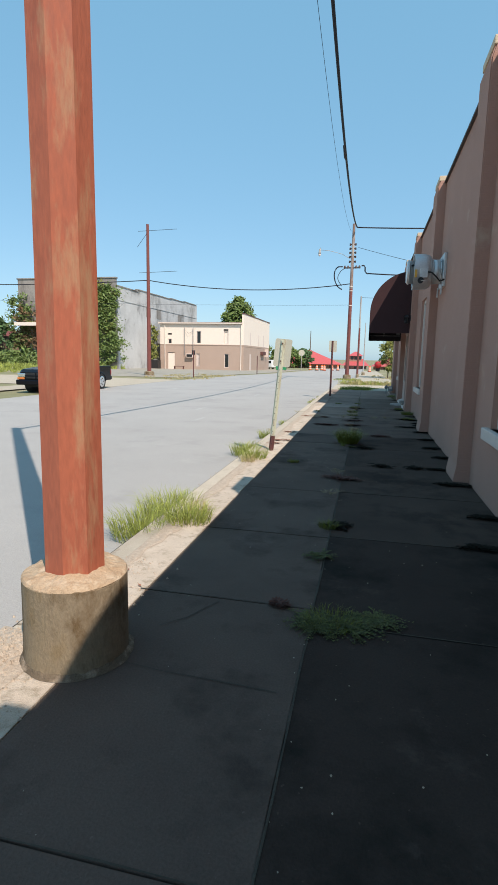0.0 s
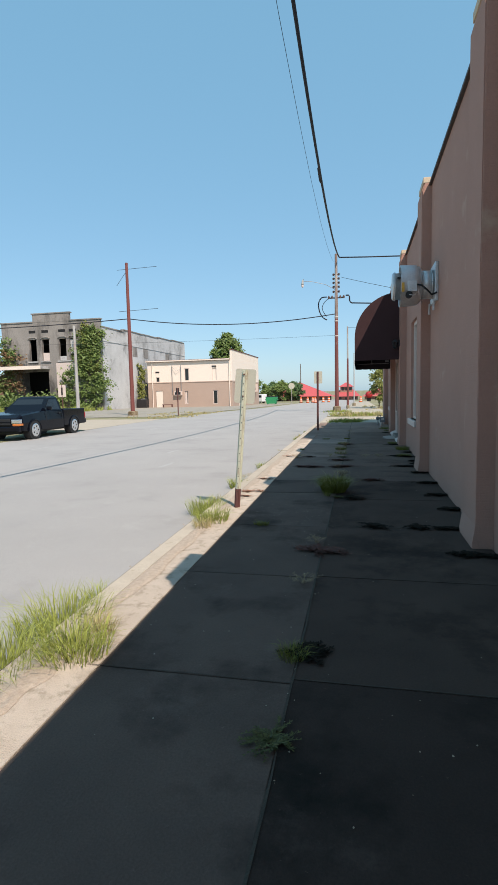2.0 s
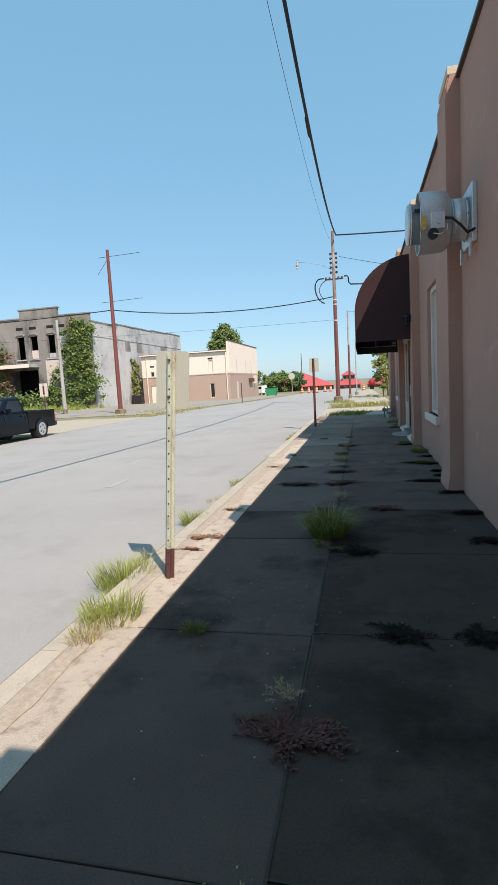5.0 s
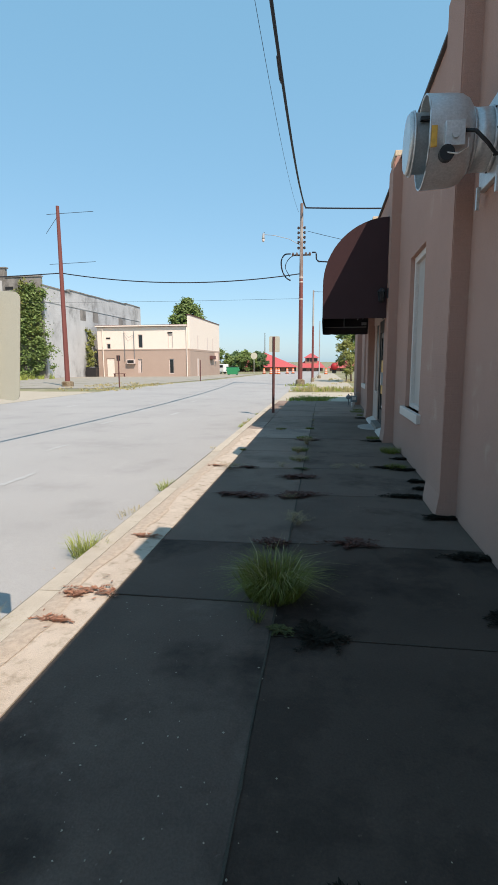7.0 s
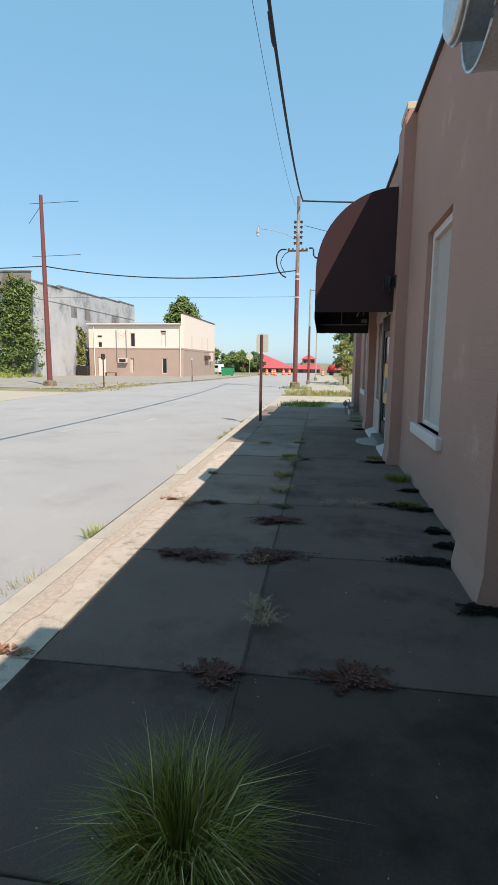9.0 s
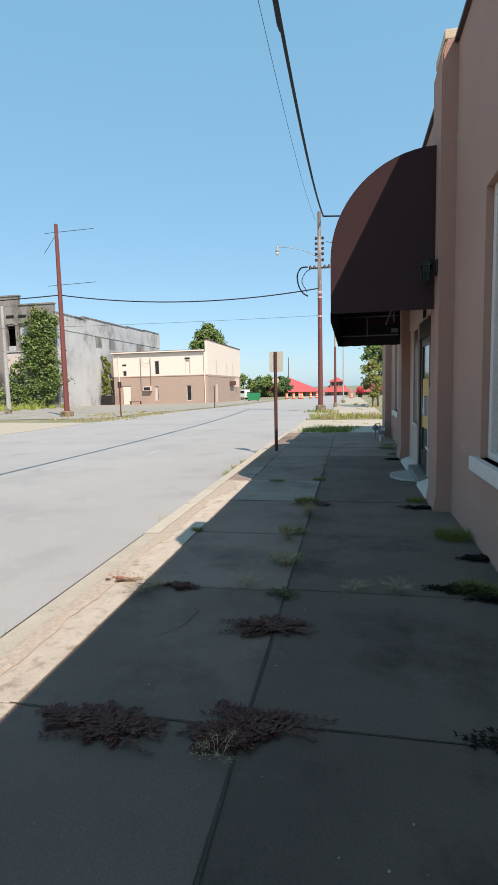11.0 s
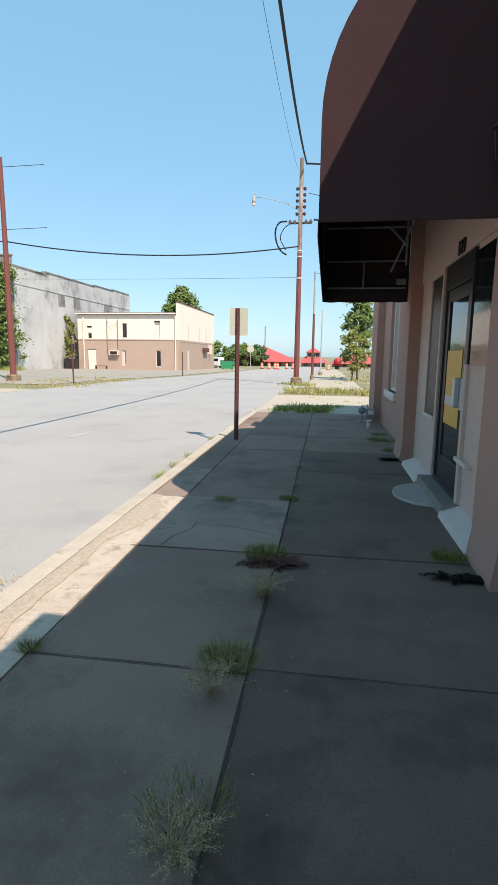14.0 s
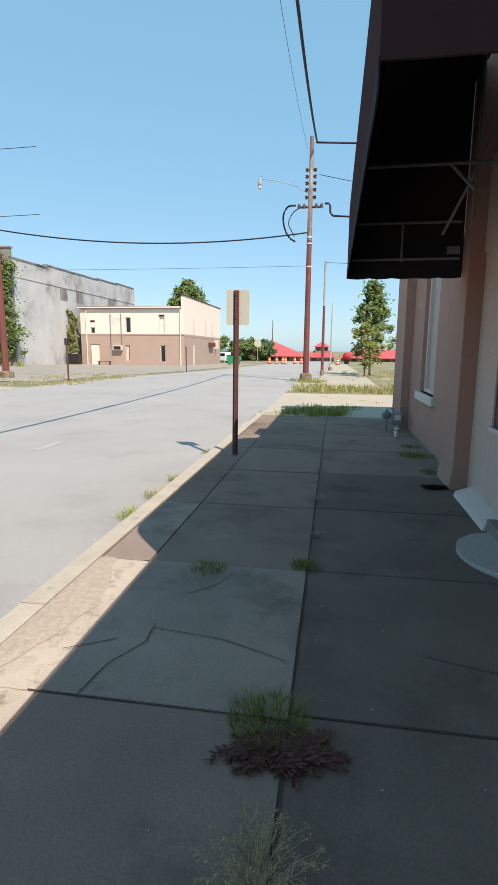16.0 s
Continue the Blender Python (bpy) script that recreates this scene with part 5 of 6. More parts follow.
def barrel(x, y):
    b = thing("traffic_barrel", (x, y, gz(y)), "orange and white striped traffic barrel", "barrel", "road work barrels")
    part("foot", tube(B(), [(0, 0, 0), (0, 0, 0.08)], 0.36, 14), BLACK, b)
    for k in range(5):
        part("stripe", tube(B(), [(0, 0, 0.08 + 0.18 * k), (0, 0, 0.26 + 0.18 * k)], [0.29 - 0.018 * k, 0.272 - 0.018 * k], 14), (ORANGE, WHITE)[k % 2], b)
    part("top", tube(B(), [(0, 0, 0.98), (0, 0, 1.08)], [0.2, 0.08], 10), ORANGE, b)


for x, y in ((-10.6, 104), (-8.9, 100), (-8.2, 103), (-7.4, 99), (-6.4, 106), (-19.8, 101), (-5.4, 108), (0.9, 98)):
    barrel(x, y)
tank = thing("red_tank", (2.6, 112.0, gz(112)), "red round tank on low legs at the street's end", "tank")
part("shell", tube(B(), [(0, -1.6, 1.35), (0, -1.5, 1.35), (0, -1.2, 1.35), (0, 1.4, 1.35), (0, 1.7, 1.35)], [0.1, 0.5, 0.7, 0.7, 0.3], 20), RED_PAINT, tank, smooth=True)
for yy in (-0.8, 0.9):
    part("leg", box(B(), -0.4, 0.4, yy - 0.1, yy + 0.1, 0.0, 0.8), BLACK_METAL, tank)
van = thing("white_van", (-20.6, 108.0, gz(108)), "white parked van half hidden at the far lot", "van", turn=70)
part("body", box(B(), -0.95, 0.95, -2.3, 2.3, 0.35, 1.9, 0.15), CAR_WHITE, van)
part("window_band", box(B(), -0.96, 0.96, -2.1, 1.0, 1.2, 1.7, 0.02), GLASS, van)
for sx in (-0.82, 0.82):
    for yy in (-1.5, 1.5):
        wheel(van, sx, yy, 0.34, 0.22)
rs = thing("round_sign", (-10.9, 92.0, gz(92)), "pale round sign on a thin post", "sign")
part("post", tube(B(), [(0, 0, 0), (0, 0, 3.0)], 0.05, 6), POLE_GREY, rs)
part("plate", tube(B(), [(0, -0.03, 3.1), (0, 0.0, 3.1)], 0.55, 12), SIGN_BACK, rs)


# ---- trees, vines, grass ----
def leaf_cloud(rng, centres, per, size, squash=0.8):
    """Small leaf blades scattered round clump centres (x, y, z, radius)."""
    verts, faces = [], []
    for cx, cy, cz, r in centres:
        for _ in range(per):
            d = Vector((rng.gauss(0, 1), rng.gauss(0, 1), rng.gauss(0, 1)))
            d.normalize()
            q = Vector((cx, cy, cz)) + Vector((d.x, d.y, d.z * squash)) * r * min(1.7, abs(rng.gauss(0, 0.75)) + 0.1)
            a = Vector((rng.gauss(0, 1), rng.gauss(0, 1), rng.gauss(0, 0.7))).normalized()
            b = a.orthogonal().normalized()
            s = size * rng.uniform(0.6, 1.35)
            i = len(verts)
            verts += [q - a * s, q + b * s * 0.45, q + a * s, q - b * s * 0.45]
            faces.append((i, i + 1, i + 2, i + 3))
    return verts, faces


def tree(at, height, crown, leaf, material, label, seed, per=90, clumps=34, conifer=False, trunk_r=0.12, low=0.35, name="tree"):
    rng = random.Random(seed)
    t = thing(name, at, label, "tree")
    bm = B()
    bend = [(rng.uniform(-0.1, 0.1) * i, rng.uniform(-0.1, 0.1) * i, -0.1 + height * 0.85 * i / 4) for i in range(5)]
    tube(bm, bend, [trunk_r * (1 - 0.2 * i) for i in range(5)], 8)
    part("trunk", bm, BARK, t)
    cs = []
    for k in range(clumps):
        u = rng.random()
        z = height * (low + (1 - low) * u)
        reach = crown * ((1.05 - u) ** 0.8 if conifer else math.sqrt(max(0.05, 1 - (2 * u - 0.85) ** 2)))
        a, rr = rng.uniform(0, 6.283), reach * math.sqrt(rng.uniform(0.1, 1.0))
        cs.append((rr * math.cos(a), rr * math.sin(a), z, crown * rng.choice((0.12, 0.16, 0.2, 0.26))))
    for cx, cy, cz, r in cs[::4]:
        part("limb", tube(B(), [(bend[2][0] * 0.6, bend[2][1] * 0.6, max(height * 0.15, cz * 0.55)), (cx * 0.5, cy * 0.5, cz * 0.85), (cx, cy, cz)], [trunk_r * 0.4, trunk_r * 0.25, trunk_r * 0.1], 6), BARK, t)
    ob = new("crown", raw("crown", *leaf_cloud(rng, cs, per, leaf), material))
    ob.parent = t
    return t


tree((2.9, 52.5, gz(52)), 6.2, 2.0, 0.15, LEAF, "young tall tree with layered green leaves", 3, 55, 80, True, 0.09, 0.28)
tree((2.35, 49.6, gz(50)), 3.3, 1.15, 0.09, LEAF_YELLOW, "small bushy tree with yellow-green leaves", 5, 110, 40, False, 0.05, 0.22)
tree((-29.0, 118.0, gz(118)), 15.6, 3.5, 0.30, LEAF, "broad green pine behind the cream building", 8, 110, 150, False, 0.3, 0.45)
for k, (x, y, h, c) in enumerate(((-33.5, 155, 7.2, 3.6), (-28, 150, 5.8, 3.5), (-24.5, 156, 5.4, 3.2), (-21, 150, 5.2, 3.3), (-18, 154, 5.2, 3.0), (-26, 125, 6.2, 2.4))):
    tree((x, y, gz(y)), h, c, 0.32, LEAF if k % 2 else LEAF_DARK, "round green street tree far down the road", 20 + k, 130, 48, False, 0.16, 0.15)
for k, (x, y, h, c) in enumerate(((-56, 50, 9.5, 5.0), (-49.5, 63.2, 6.5, 2.2), (-63, 56, 10, 5))):
    tree((x, y, gz(y)), h, c, 0.30, LEAF_DARK, "dense dark green tree beside the ruin", 40 + k, 140, 40, False, 0.2, 0.05)


def climber(centres, per, size, material, label, seed):
    ob = new("climbing_vine", raw("climbing_vine", *leaf_cloud(random.Random(seed), centres, per, size), material))
    return tagged(ob, label, "vine", "climbing vines")


rng = random.Random(11)
cs = []
for k in range(190):
    z = 0.1 + 10.3 * (k / 190) ** 1.3
    mid, half = -35.2 + 0.17 * z, 4.0 - 0.28 * z + 1.9 * noise.noise(Vector((0.0, 3.0, z * 0.8)))
    x = mid + rng.uniform(-1, 1) * max(0.7, half)
    cs.append((x, 64.3 - rng.uniform(0, 1.5) * max(0.1, 1 - z / 9), z, rng.choice((0.3, 0.45, 0.6, 0.8))))
climber(cs, 70, 0.16, LEAF, "thick green creeper climbing the ruin's front corner", 1)
climber([(rng.uniform(-35.0, -32.2), 64.3, rng.uniform(4, 11), rng.uniform(0.3, 0.6)) for _ in range(26)], 60, 0.17, LEAF_YELLOW, "yellow-green creeper over the ruin's front", 2)
climber([(rng.uniform(-47.5, -37.8), rng.uniform(59.0, 63.0), rng.uniform(0.0, 1.6), rng.uniform(0.5, 0.9)) for _ in range(44)], 80, 0.2, LEAF, "green bushes before the ruin's shopfront", 6)
climber([(rng.uniform(-47.8, -44.8), 63.9, z, rng.uniform(0.5, 0.9)) for z in [0.2 + 9 * i / 34 for i in range(34)]], 80, 0.20, LEAF, "green creeper on the ruin's far front corner", 3)
climber([(rng.uniform(-47.2, -43.6), 63.7, rng.uniform(2.5, 8.5), rng.uniform(0.3, 0.6)) for _ in range(30)], 60, 0.17, LEAF_BROWN, "dead brown creeper hanging on the ruin's front", 7)
climber([(-31.9 + rng.uniform(-0.5, 0.4), 76.0 + rng.uniform(-0.4, 0.2), z, rng.uniform(0.25, 0.5)) for z in [-0.3 + 6.5 * i / 26 for i in range(26)]], 70, 0.16, LEAF_YELLOW, "yellowing creeper between the two buildings", 4)


def grass(name, spots, label, material, seed, kind="", category="grass", width=0.006, droop=0.5, group=""):
    """Spots of (x, y, z, radius, blades, height): thin bent tapering blades."""
    rng = random.Random(seed)
    verts, faces = [], []
    for x, y, z, rad, n, h in spots:
        for _ in range(n):
            a, rr = rng.uniform(0, 6.283), rad * rng.random() ** 0.7
            bx, by = x + rr * math.cos(a), y + rr * math.sin(a)
            hh = h * rng.uniform(0.45, 1.1)
            out = a + rng.uniform(-0.9, 0.9)
            lean = droop * rng.uniform(0.3, 1.3)
            lie = 1.0 if droop < 1.2 else rng.uniform(0.1, 0.45)
            dx, dy = math.cos(out) * lean * hh, math.sin(out) * lean * hh
            s = rng.uniform(0, 3.14)
            wx, wy = math.cos(s) * width * rng.uniform(0.6, 1.3), math.sin(s) * width * rng.uniform(0.6, 1.3)
            i = len(verts)
            verts += [(bx - wx, by - wy, z), (bx + wx, by + wy, z), (bx + dx * 0.35 - wx * 0.8, by + dy * 0.35 - wy * 0.8, z + hh * 0.6 * lie), (bx + dx * 0.35 + wx * 0.8, by + dy * 0.35 + wy * 0.8, z + hh * 0.6 * lie),
                      (bx + dx, by + dy, z + hh * max(0.12, 1.0 - 0.35 * lean) * lie)]
            faces += [(i, i + 1, i + 3, i + 2), (i + 2, i + 3, i + 4)]
    ob = new(name, raw(name, verts, faces, material))
    return tagged(ob, label, category, group, kind)


def tuft(x, y, rad, n, h, material, label, seed, width=0.004, droop=0.6, z=0.0):
    ob = grass("grass_tuft", [(0, 0, 0, rad, n, h)], label, material, seed, "stuff", "weed", width, droop)
    ob.location = (x, y, z)


def spreading_weed(x, y, rad, n, h, material, label, seed, upright=False, wide=0.0, leafy=1.0):
    """Runners creeping out of a crack with small leaves along them, or thin stalks with seed heads."""
    rng = random.Random(seed)
    verts, faces = [], []

    def leaf(p, ang, s, tilt):
        u, v = Vector((math.cos(ang), math.sin(ang), tilt)) * s, Vector((-math.sin(ang), math.cos(ang), rng.uniform(-0.5, 0.5))) * s * 0.17
        i = len(verts)
        verts.extend([p - u * 0.2, p + u * 0.5 + v, p + u, p + u * 0.5 - v])
        faces.append((i, i + 1, i + 2, i + 3))

    reach = (rng.uniform(0.8, 1.1), rng.uniform(0.7, 1.0)) if not wide else (wide, 0.35)
    if material is WEED_RED:
        reach = (rng.uniform(1.0, 1.2), rng.uniform(0.45, 0.6))
    for k in range(n):
        a = rng.uniform(0, 6.283)
        length = rad * rng.uniform(0.35, 1.25)
        p = Vector((rng.gauss(0, rad * (0.1 + wide * 0.25)), rng.gauss(0, rad * 0.12), 0.004))
        steps = 8
        for j in range(steps):
            a += rng.uniform(-0.35, 0.35)
            f = j / steps
            if upright:
                q = p + Vector((math.cos(a) * length * 0.11, math.sin(a) * length * 0.11, h * rng.uniform(0.6, 1.2) / steps * (1.2 - f)))
            else:
                q = p + Vector((math.cos(a) * length / steps * reach[0], math.sin(a) * length / steps * reach[1], 0.012 * h / 0.06 * (0.5 - f)))
                q.z = max(0.004, q.z)
            w = Vector((-math.sin(a), math.cos(a), 0)) * 0.0009
            i = len(verts)
            verts.extend([p - w, p + w, q + w, q - w])
            faces.append((i, i + 1, i + 2, i + 3))
            if upright:
                if f > 0.4:
                    for _ in range(6):
                        leaf(q + Vector((rng.gauss(0, 0.007), rng.gauss(0, 0.007), rng.gauss(0, 0.005))), rng.uniform(0, 6.283), rng.uniform(0.004, 0.011), rng.uniform(-0.5, 0.8))
            else:
                for sd in (-1, 1, 1, -1):
                    leaf(q, a + sd * rng.uniform(0.15, 0.9), leafy * rng.uniform(0.018, 0.05) * (1.15 - 0.5 * f), rng.uniform(-0.05, 0.3))
            p = q
    ob = new("spreading_weed", raw("spreading_weed", verts, faces, material))
    ob.location = (x, y, 0)
    tagged(ob, label, "weed", kind="stuff")


K = ROAD_Z
G, D_, R_, S_ = GRASS, GRASS_DRY, WEED_RED, WEED_GREY
GS = GRASS_SHADED
TUFTS = [(-1.38, 4.79, 0.28, 420, 0.34, G, K), (-1.42, 4.19, 0.26, 380, 0.34, G, K), (-1.38, 5.30, 0.14, 120, 0.2, G, K), (-1.02, 4.34, 0.20, 300, 0.20, G, 0), (-1.0, 4.64, 0.10, 90, 0.15, D_, 0),
         (-1.42, 8.37, 0.22, 320, 0.30, G, K), (-1.40, 8.83, 0.12, 120, 0.2, D_, K), (-1.10, 7.52, 0.20, 280, 0.20, G, 0), (-1.12, 7.21, 0.1, 80, 0.14, D_, 0), (-1.43, 10.29, 0.14, 190, 0.24, G, K),
         (-1.41, 12.60, 0.14, 120, 0.17, G, K), (-1.40, 11.50, 0.25, 90, 0.09, D_, K), (-1.38, 15.93, 0.25, 70, 0.07, D_, K), (-1.41, 19.15, 0.16, 160, 0.13, G, K), (-1.40, 19.86, 0.18, 160, 0.13, D_, K),
         (-1.40, 20.57, 0.14, 120, 0.12, G, K), (-1.41, 22.28, 0.16, 90, 0.1, G, K), (0.32, 2.74, 0.17, 380, 0.08, WEED_OLIVE, 0), (0.50, 2.76, 0.16, 300, 0.08, WEED_OLIVE, 0), (0.66, 2.86, 0.13, 160, 0.07, WEED_OLIVE, 0), (0.40, 2.78, 0.15, 160, 0.09, GS, 0), (0.07, 2.92, 0.05, 10, 0.05, R_, 0),
         (0.26, 3.77, 0.12, 60, 0.06, WEED_OLIVE, 0), (0.25, 4.51, 0.08, 110, 0.11, GS, 0), (0.33, 4.55, 0.11, 60, 0.05, WEED_DARK, 0), (0.20, 5.67, 0.13, 60, 0.06, S_, 0), (0.27, 6.50, 0.19, 110, 0.05, R_, 0),
         (0.22, 6.75, 0.12, 60, 0.08, S_, 0), (0.80, 7.45, 0.15, 60, 0.05, WEED_DARK, 0), (1.25, 7.45, 0.12, 50, 0.05, WEED_DARK, 0), (-0.47, 7.40, 0.08, 130, 0.07, GS, 0), (0.54, 8.95, 0.16, 70, 0.05, WEED_DARK, 0),
         (0.33, 9.00, 0.07, 40, 0.05, WEED_OLIVE, 0), (0.16, 10.42, 0.13, 60, 0.05, R_, 0), (0.81, 10.49, 0.15, 70, 0.05, R_, 0), (-0.28, 11.97, 0.19, 110, 0.05, R_, 0),
         (-0.50, 11.98, 0.12, 50, 0.05, R_, 0), (0.34, 12.06, 0.19, 120, 0.05, R_, 0), (0.20, 11.96, 0.12, 60, 0.05, R_, 0), (0.22, 11.85, 0.10, 30, 0.07, S_, 0), (0.34, 10.95, 0.15, 120, 0.10, S_, 0),
         (0.28, 11.15, 0.10, 70, 0.08, S_, 0), (0.23, 12.98, 0.19, 120, 0.05, R_, 0), (0.27, 13.51, 0.10, 60, 0.05, WEED_OLIVE, 0), (-0.03, 13.63, 0.14, 90, 0.08, S_, 0), (-0.76, 13.43, 0.18, 130, 0.09, S_, 0),
         (-0.66, 13.54, 0.12, 60, 0.06, S_, 0), (0.76, 13.64, 0.13, 60, 0.06, S_, 0), (1.05, 13.68, 0.15, 80, 0.07, S_, 0), (-0.48, 13.53, 0.09, 24, 0.05, R_, 0), (0.20, 14.10, 0.15, 150, 0.10, S_, 0),
         (0.20, 14.23, 0.16, 110, 0.09, GS, 0), (0.15, 14.83, 0.15, 170, 0.12, S_, 0), (0.17, 15.08, 0.14, 220, 0.10, GS, 0), (0.25, 15.80, 0.17, 260, 0.14, S_, 0), (0.20, 16.46, 0.15, 300, 0.10, GS, 0),
         (0.26, 16.30, 0.17, 220, 0.05, R_, 0), (-0.38, 17.83, 0.11, 190, 0.07, GS, 0), (0.26, 18.00, 0.10, 150, 0.07, GS, 0), (-0.82, 15.03, 0.06, 90, 0.06, GS, 0), (0.31, 18.58, 0.06, 50, 0.05, S_, 0),
         (0.30, 19.58, 0.08, 50, 0.05, S_, 0), (0.3, 20.98, 0.1, 50, 0.05, S_, 0), (1.68, 15.03, 0.15, 320, 0.16, GS, 0), (1.60, 13.76, 0.16, 260, 0.09, GS, 0), (1.53, 16.62, 0.12, 200, 0.08, GS, 0),
         (1.62, 21.08, 0.13, 120, 0.08, GS, 0), (1.6, 22.08, 0.24, 260, 0.10, GS, 0), (1.62, 22.78, 0.15, 120, 0.08, GS, 0)]
NAMES = {"dead_dark_weed": "flat blackish weed spreading from a pavement crack", "shaded_grass": "deep green grass tuft in a pavement joint", "grass_green": "green grass tuft growing from a pavement joint", "weed_olive_green": "low dark green leafy weed spreading over the joint", "grass_straw": "dry straw-coloured grass tuft by the kerb", "weed_red_brown": "flat red-brown weed spreading from a pavement crack", "weed_seed_heads": "thin grey-green weed with seed heads in a joint"}
for i, (x, y0, r, n, h, m, z) in enumerate(TUFTS):
    y = y0
    if m in (R_, WEED_OLIVE, WEED_DARK):
        spreading_weed(x, y, r * 1.15, int(n / 3.2) + 12, 0.06, m, NAMES[m.name], 100 + i, leafy=0.6 if m is WEED_OLIVE else 1.0)
    elif m is S_:
        spreading_weed(x, y, r, int(n / 2.5), h * 1.15, m, NAMES[m.name], 100 + i, True)
    else:
        tuft(x, y, r, int(n * (1.5 if m is not GS else 2.2)), h * (1.0 if m is not GS else 0.8), m, NAMES[m.name], 100 + i, 0.0026 if m is not GS else 0.0014, 0.85 if m is not GS else 1.1, z)
for i, (x, y, r, w) in enumerate(((-0.93, 9.36, 0.17, 1.3), (-1.05, 9.28, 0.10, 0.9), (-1.04, 8.95, 0.10, 1.0), (-0.98, 10.46, 0.08, 1.2), (-0.98, 13.6, 0.10, 1.0))):
    spreading_weed(x, y, r, 14, 0.06, LEAF_DEAD, "flat rusty red weed mat by the kerb", 320 + i, wide=w, leafy=0.7)
tuft(0.25, 9.46, 0.17, 1900, 0.31, GRASS_SHADED, "large deep green grass clump sprawling over the joint", 290, 0.0017, 1.1)
tuft(0.27, 9.42, 0.10, 60, 0.40, GRASS_DRY, "few straw blades in the grass clump", 291, 0.0022, 1.1)
tuft(0.18, 9.12, 0.05, 60, 0.10, GRASS_SHADED, "thin grass along a pavement crack", 292, 0.0022, 0.9)
for i, (x, y, w) in enumerate(((1.72, 5.2, 0.7), (1.60, 6.55, 0.9), (1.62, 7.45, 0.8), (1.74, 8.4, 0.6), (1.70, 9.3, 0.7), (1.72, 10.3, 0.8), (1.70, 11.35, 0.7), (1.52, 12.12, 1.5), (1.74, 12.9, 0.5), (1.74, 12.5, 0.4), (1.52, 13.75, 1.3), (1.70, 13.6, 0.7), (1.76, 14.45, 0.5), (1.60, 16.25, 1.0), (1.56, 20.33, 0.8), (1.5, 4.3, 0.9))):
    spreading_weed(x, y, 0.17, 46, 0.05, WEED_DARK, "dead black weed mat along the wall foot", 300 + i, wide=w)


def field(name, x0, x1, y0, y1, n, h, material, label, seed, width=0.008, z=None):
    rng = random.Random(seed)
    spots = []
    for _ in range(n):
        x, y = rng.uniform(x0, x1), rng.uniform(y0, y1)
        if noise.noise(Vector((x * 0.7, y * 0.7, seed))) > -0.25:
            spots.append((x, y, gz(y) - 0.01 if z is None else z, 0.14, 12, h * rng.uniform(0.5, 1.2)))
    return grass(name, spots, label, material, seed, "stuff", "grass", width)


field("end_grass", -0.75, 0.75, 26.33, 27.48, 110, 0.22, GRASS, "patch of green grass at the end of the walk", 51, z=-0.01)
field("corner_grass", -0.7, 1.2, 27.78, 28.48, 40, 0.10, GRASS, "low grass at the corner of the walk", 52, z=-0.01)
field("drive_weeds", -0.8, 6.0, 29.2, 33.4, 26, 0.07, GRASS, "scattered low weeds in the side drive cracks", 60)
field("verge_grass", -1.2, 12.0, 34.8, 38.5, 520, 0.30, GRASS_DRY, "dry tall verge grass across the side drive", 53, 0.012)
field("verge_green", -1.4, 6.0, 34.6, 37.5, 160, 0.26, GRASS, "green weeds in the dry verge", 54, 0.012)
field("pole_grass", -2.0, 0.0, 40.5, 43.0, 50, 0.25, GRASS, "weeds round the pole foot", 55, 0.012)
field("lot_edge_grass", -16.0, -10.8, 35.0, 46.0, 150, 0.13, GRASS_DRY, "weedy grass strip along the lot edge", 56, 0.02)
field("ruin_grass", -50.0, -29.5, 44.0, 63.0, 650, 0.75, GRASS, "tall green weeds before the derelict building", 57, 0.03)
field("bank_grass", -44.0, -27.0, 38.0, 46.0, 330, 0.32, GRASS, "green grass bank beyond the footway", 58, 0.025)
field("far_verge", 1.0, 9.0, 44.0, 62.0, 200, 0.15, GRASS_DRY, "mown dry grass by the young trees", 59, 0.02)


# ---- small marks on road and pavement ----
def ribbon(name, pts, width, z, material, label, category, seed, parent=None, wob=0.4):
    rng = random.Random(seed)
    dense = []
    for a, b in zip(pts, pts[1:]):
        n = max(2, int((Vector(b) - Vector(a)).length / 0.12))
        dense += [Vector(a).lerp(Vector(b), k / n) for k in range(n)]
    dense.append(Vector(pts[-1]))
    verts, faces, off = [], [], 0.0
    for i, p in enumerate(dense):
        d = (dense[min(i + 1, len(dense) - 1)] - dense[max(0, i - 1)]).normalized()
        nrm = Vector((-d.y, d.x))
        off = off * 0.85 + rng.uniform(-1, 1) * width * wob
        w = width * rng.uniform(0.6, 1.3) / 2
        zz = z + (gz(p.y) - ROAD_Z if z < -0.05 else 0)
        verts += [(*(p + nrm * (off - w)), zz), (*(p + nrm * (off + w)), zz)]
        if i:
            faces.append((2 * i - 2, 2 * i - 1, 2 * i + 1, 2 * i))
    ob = new(name, raw(name, verts, faces, material))
    if parent:
        ob.parent = parent
        return ob
    return tagged(ob, label, category, kind="structure")


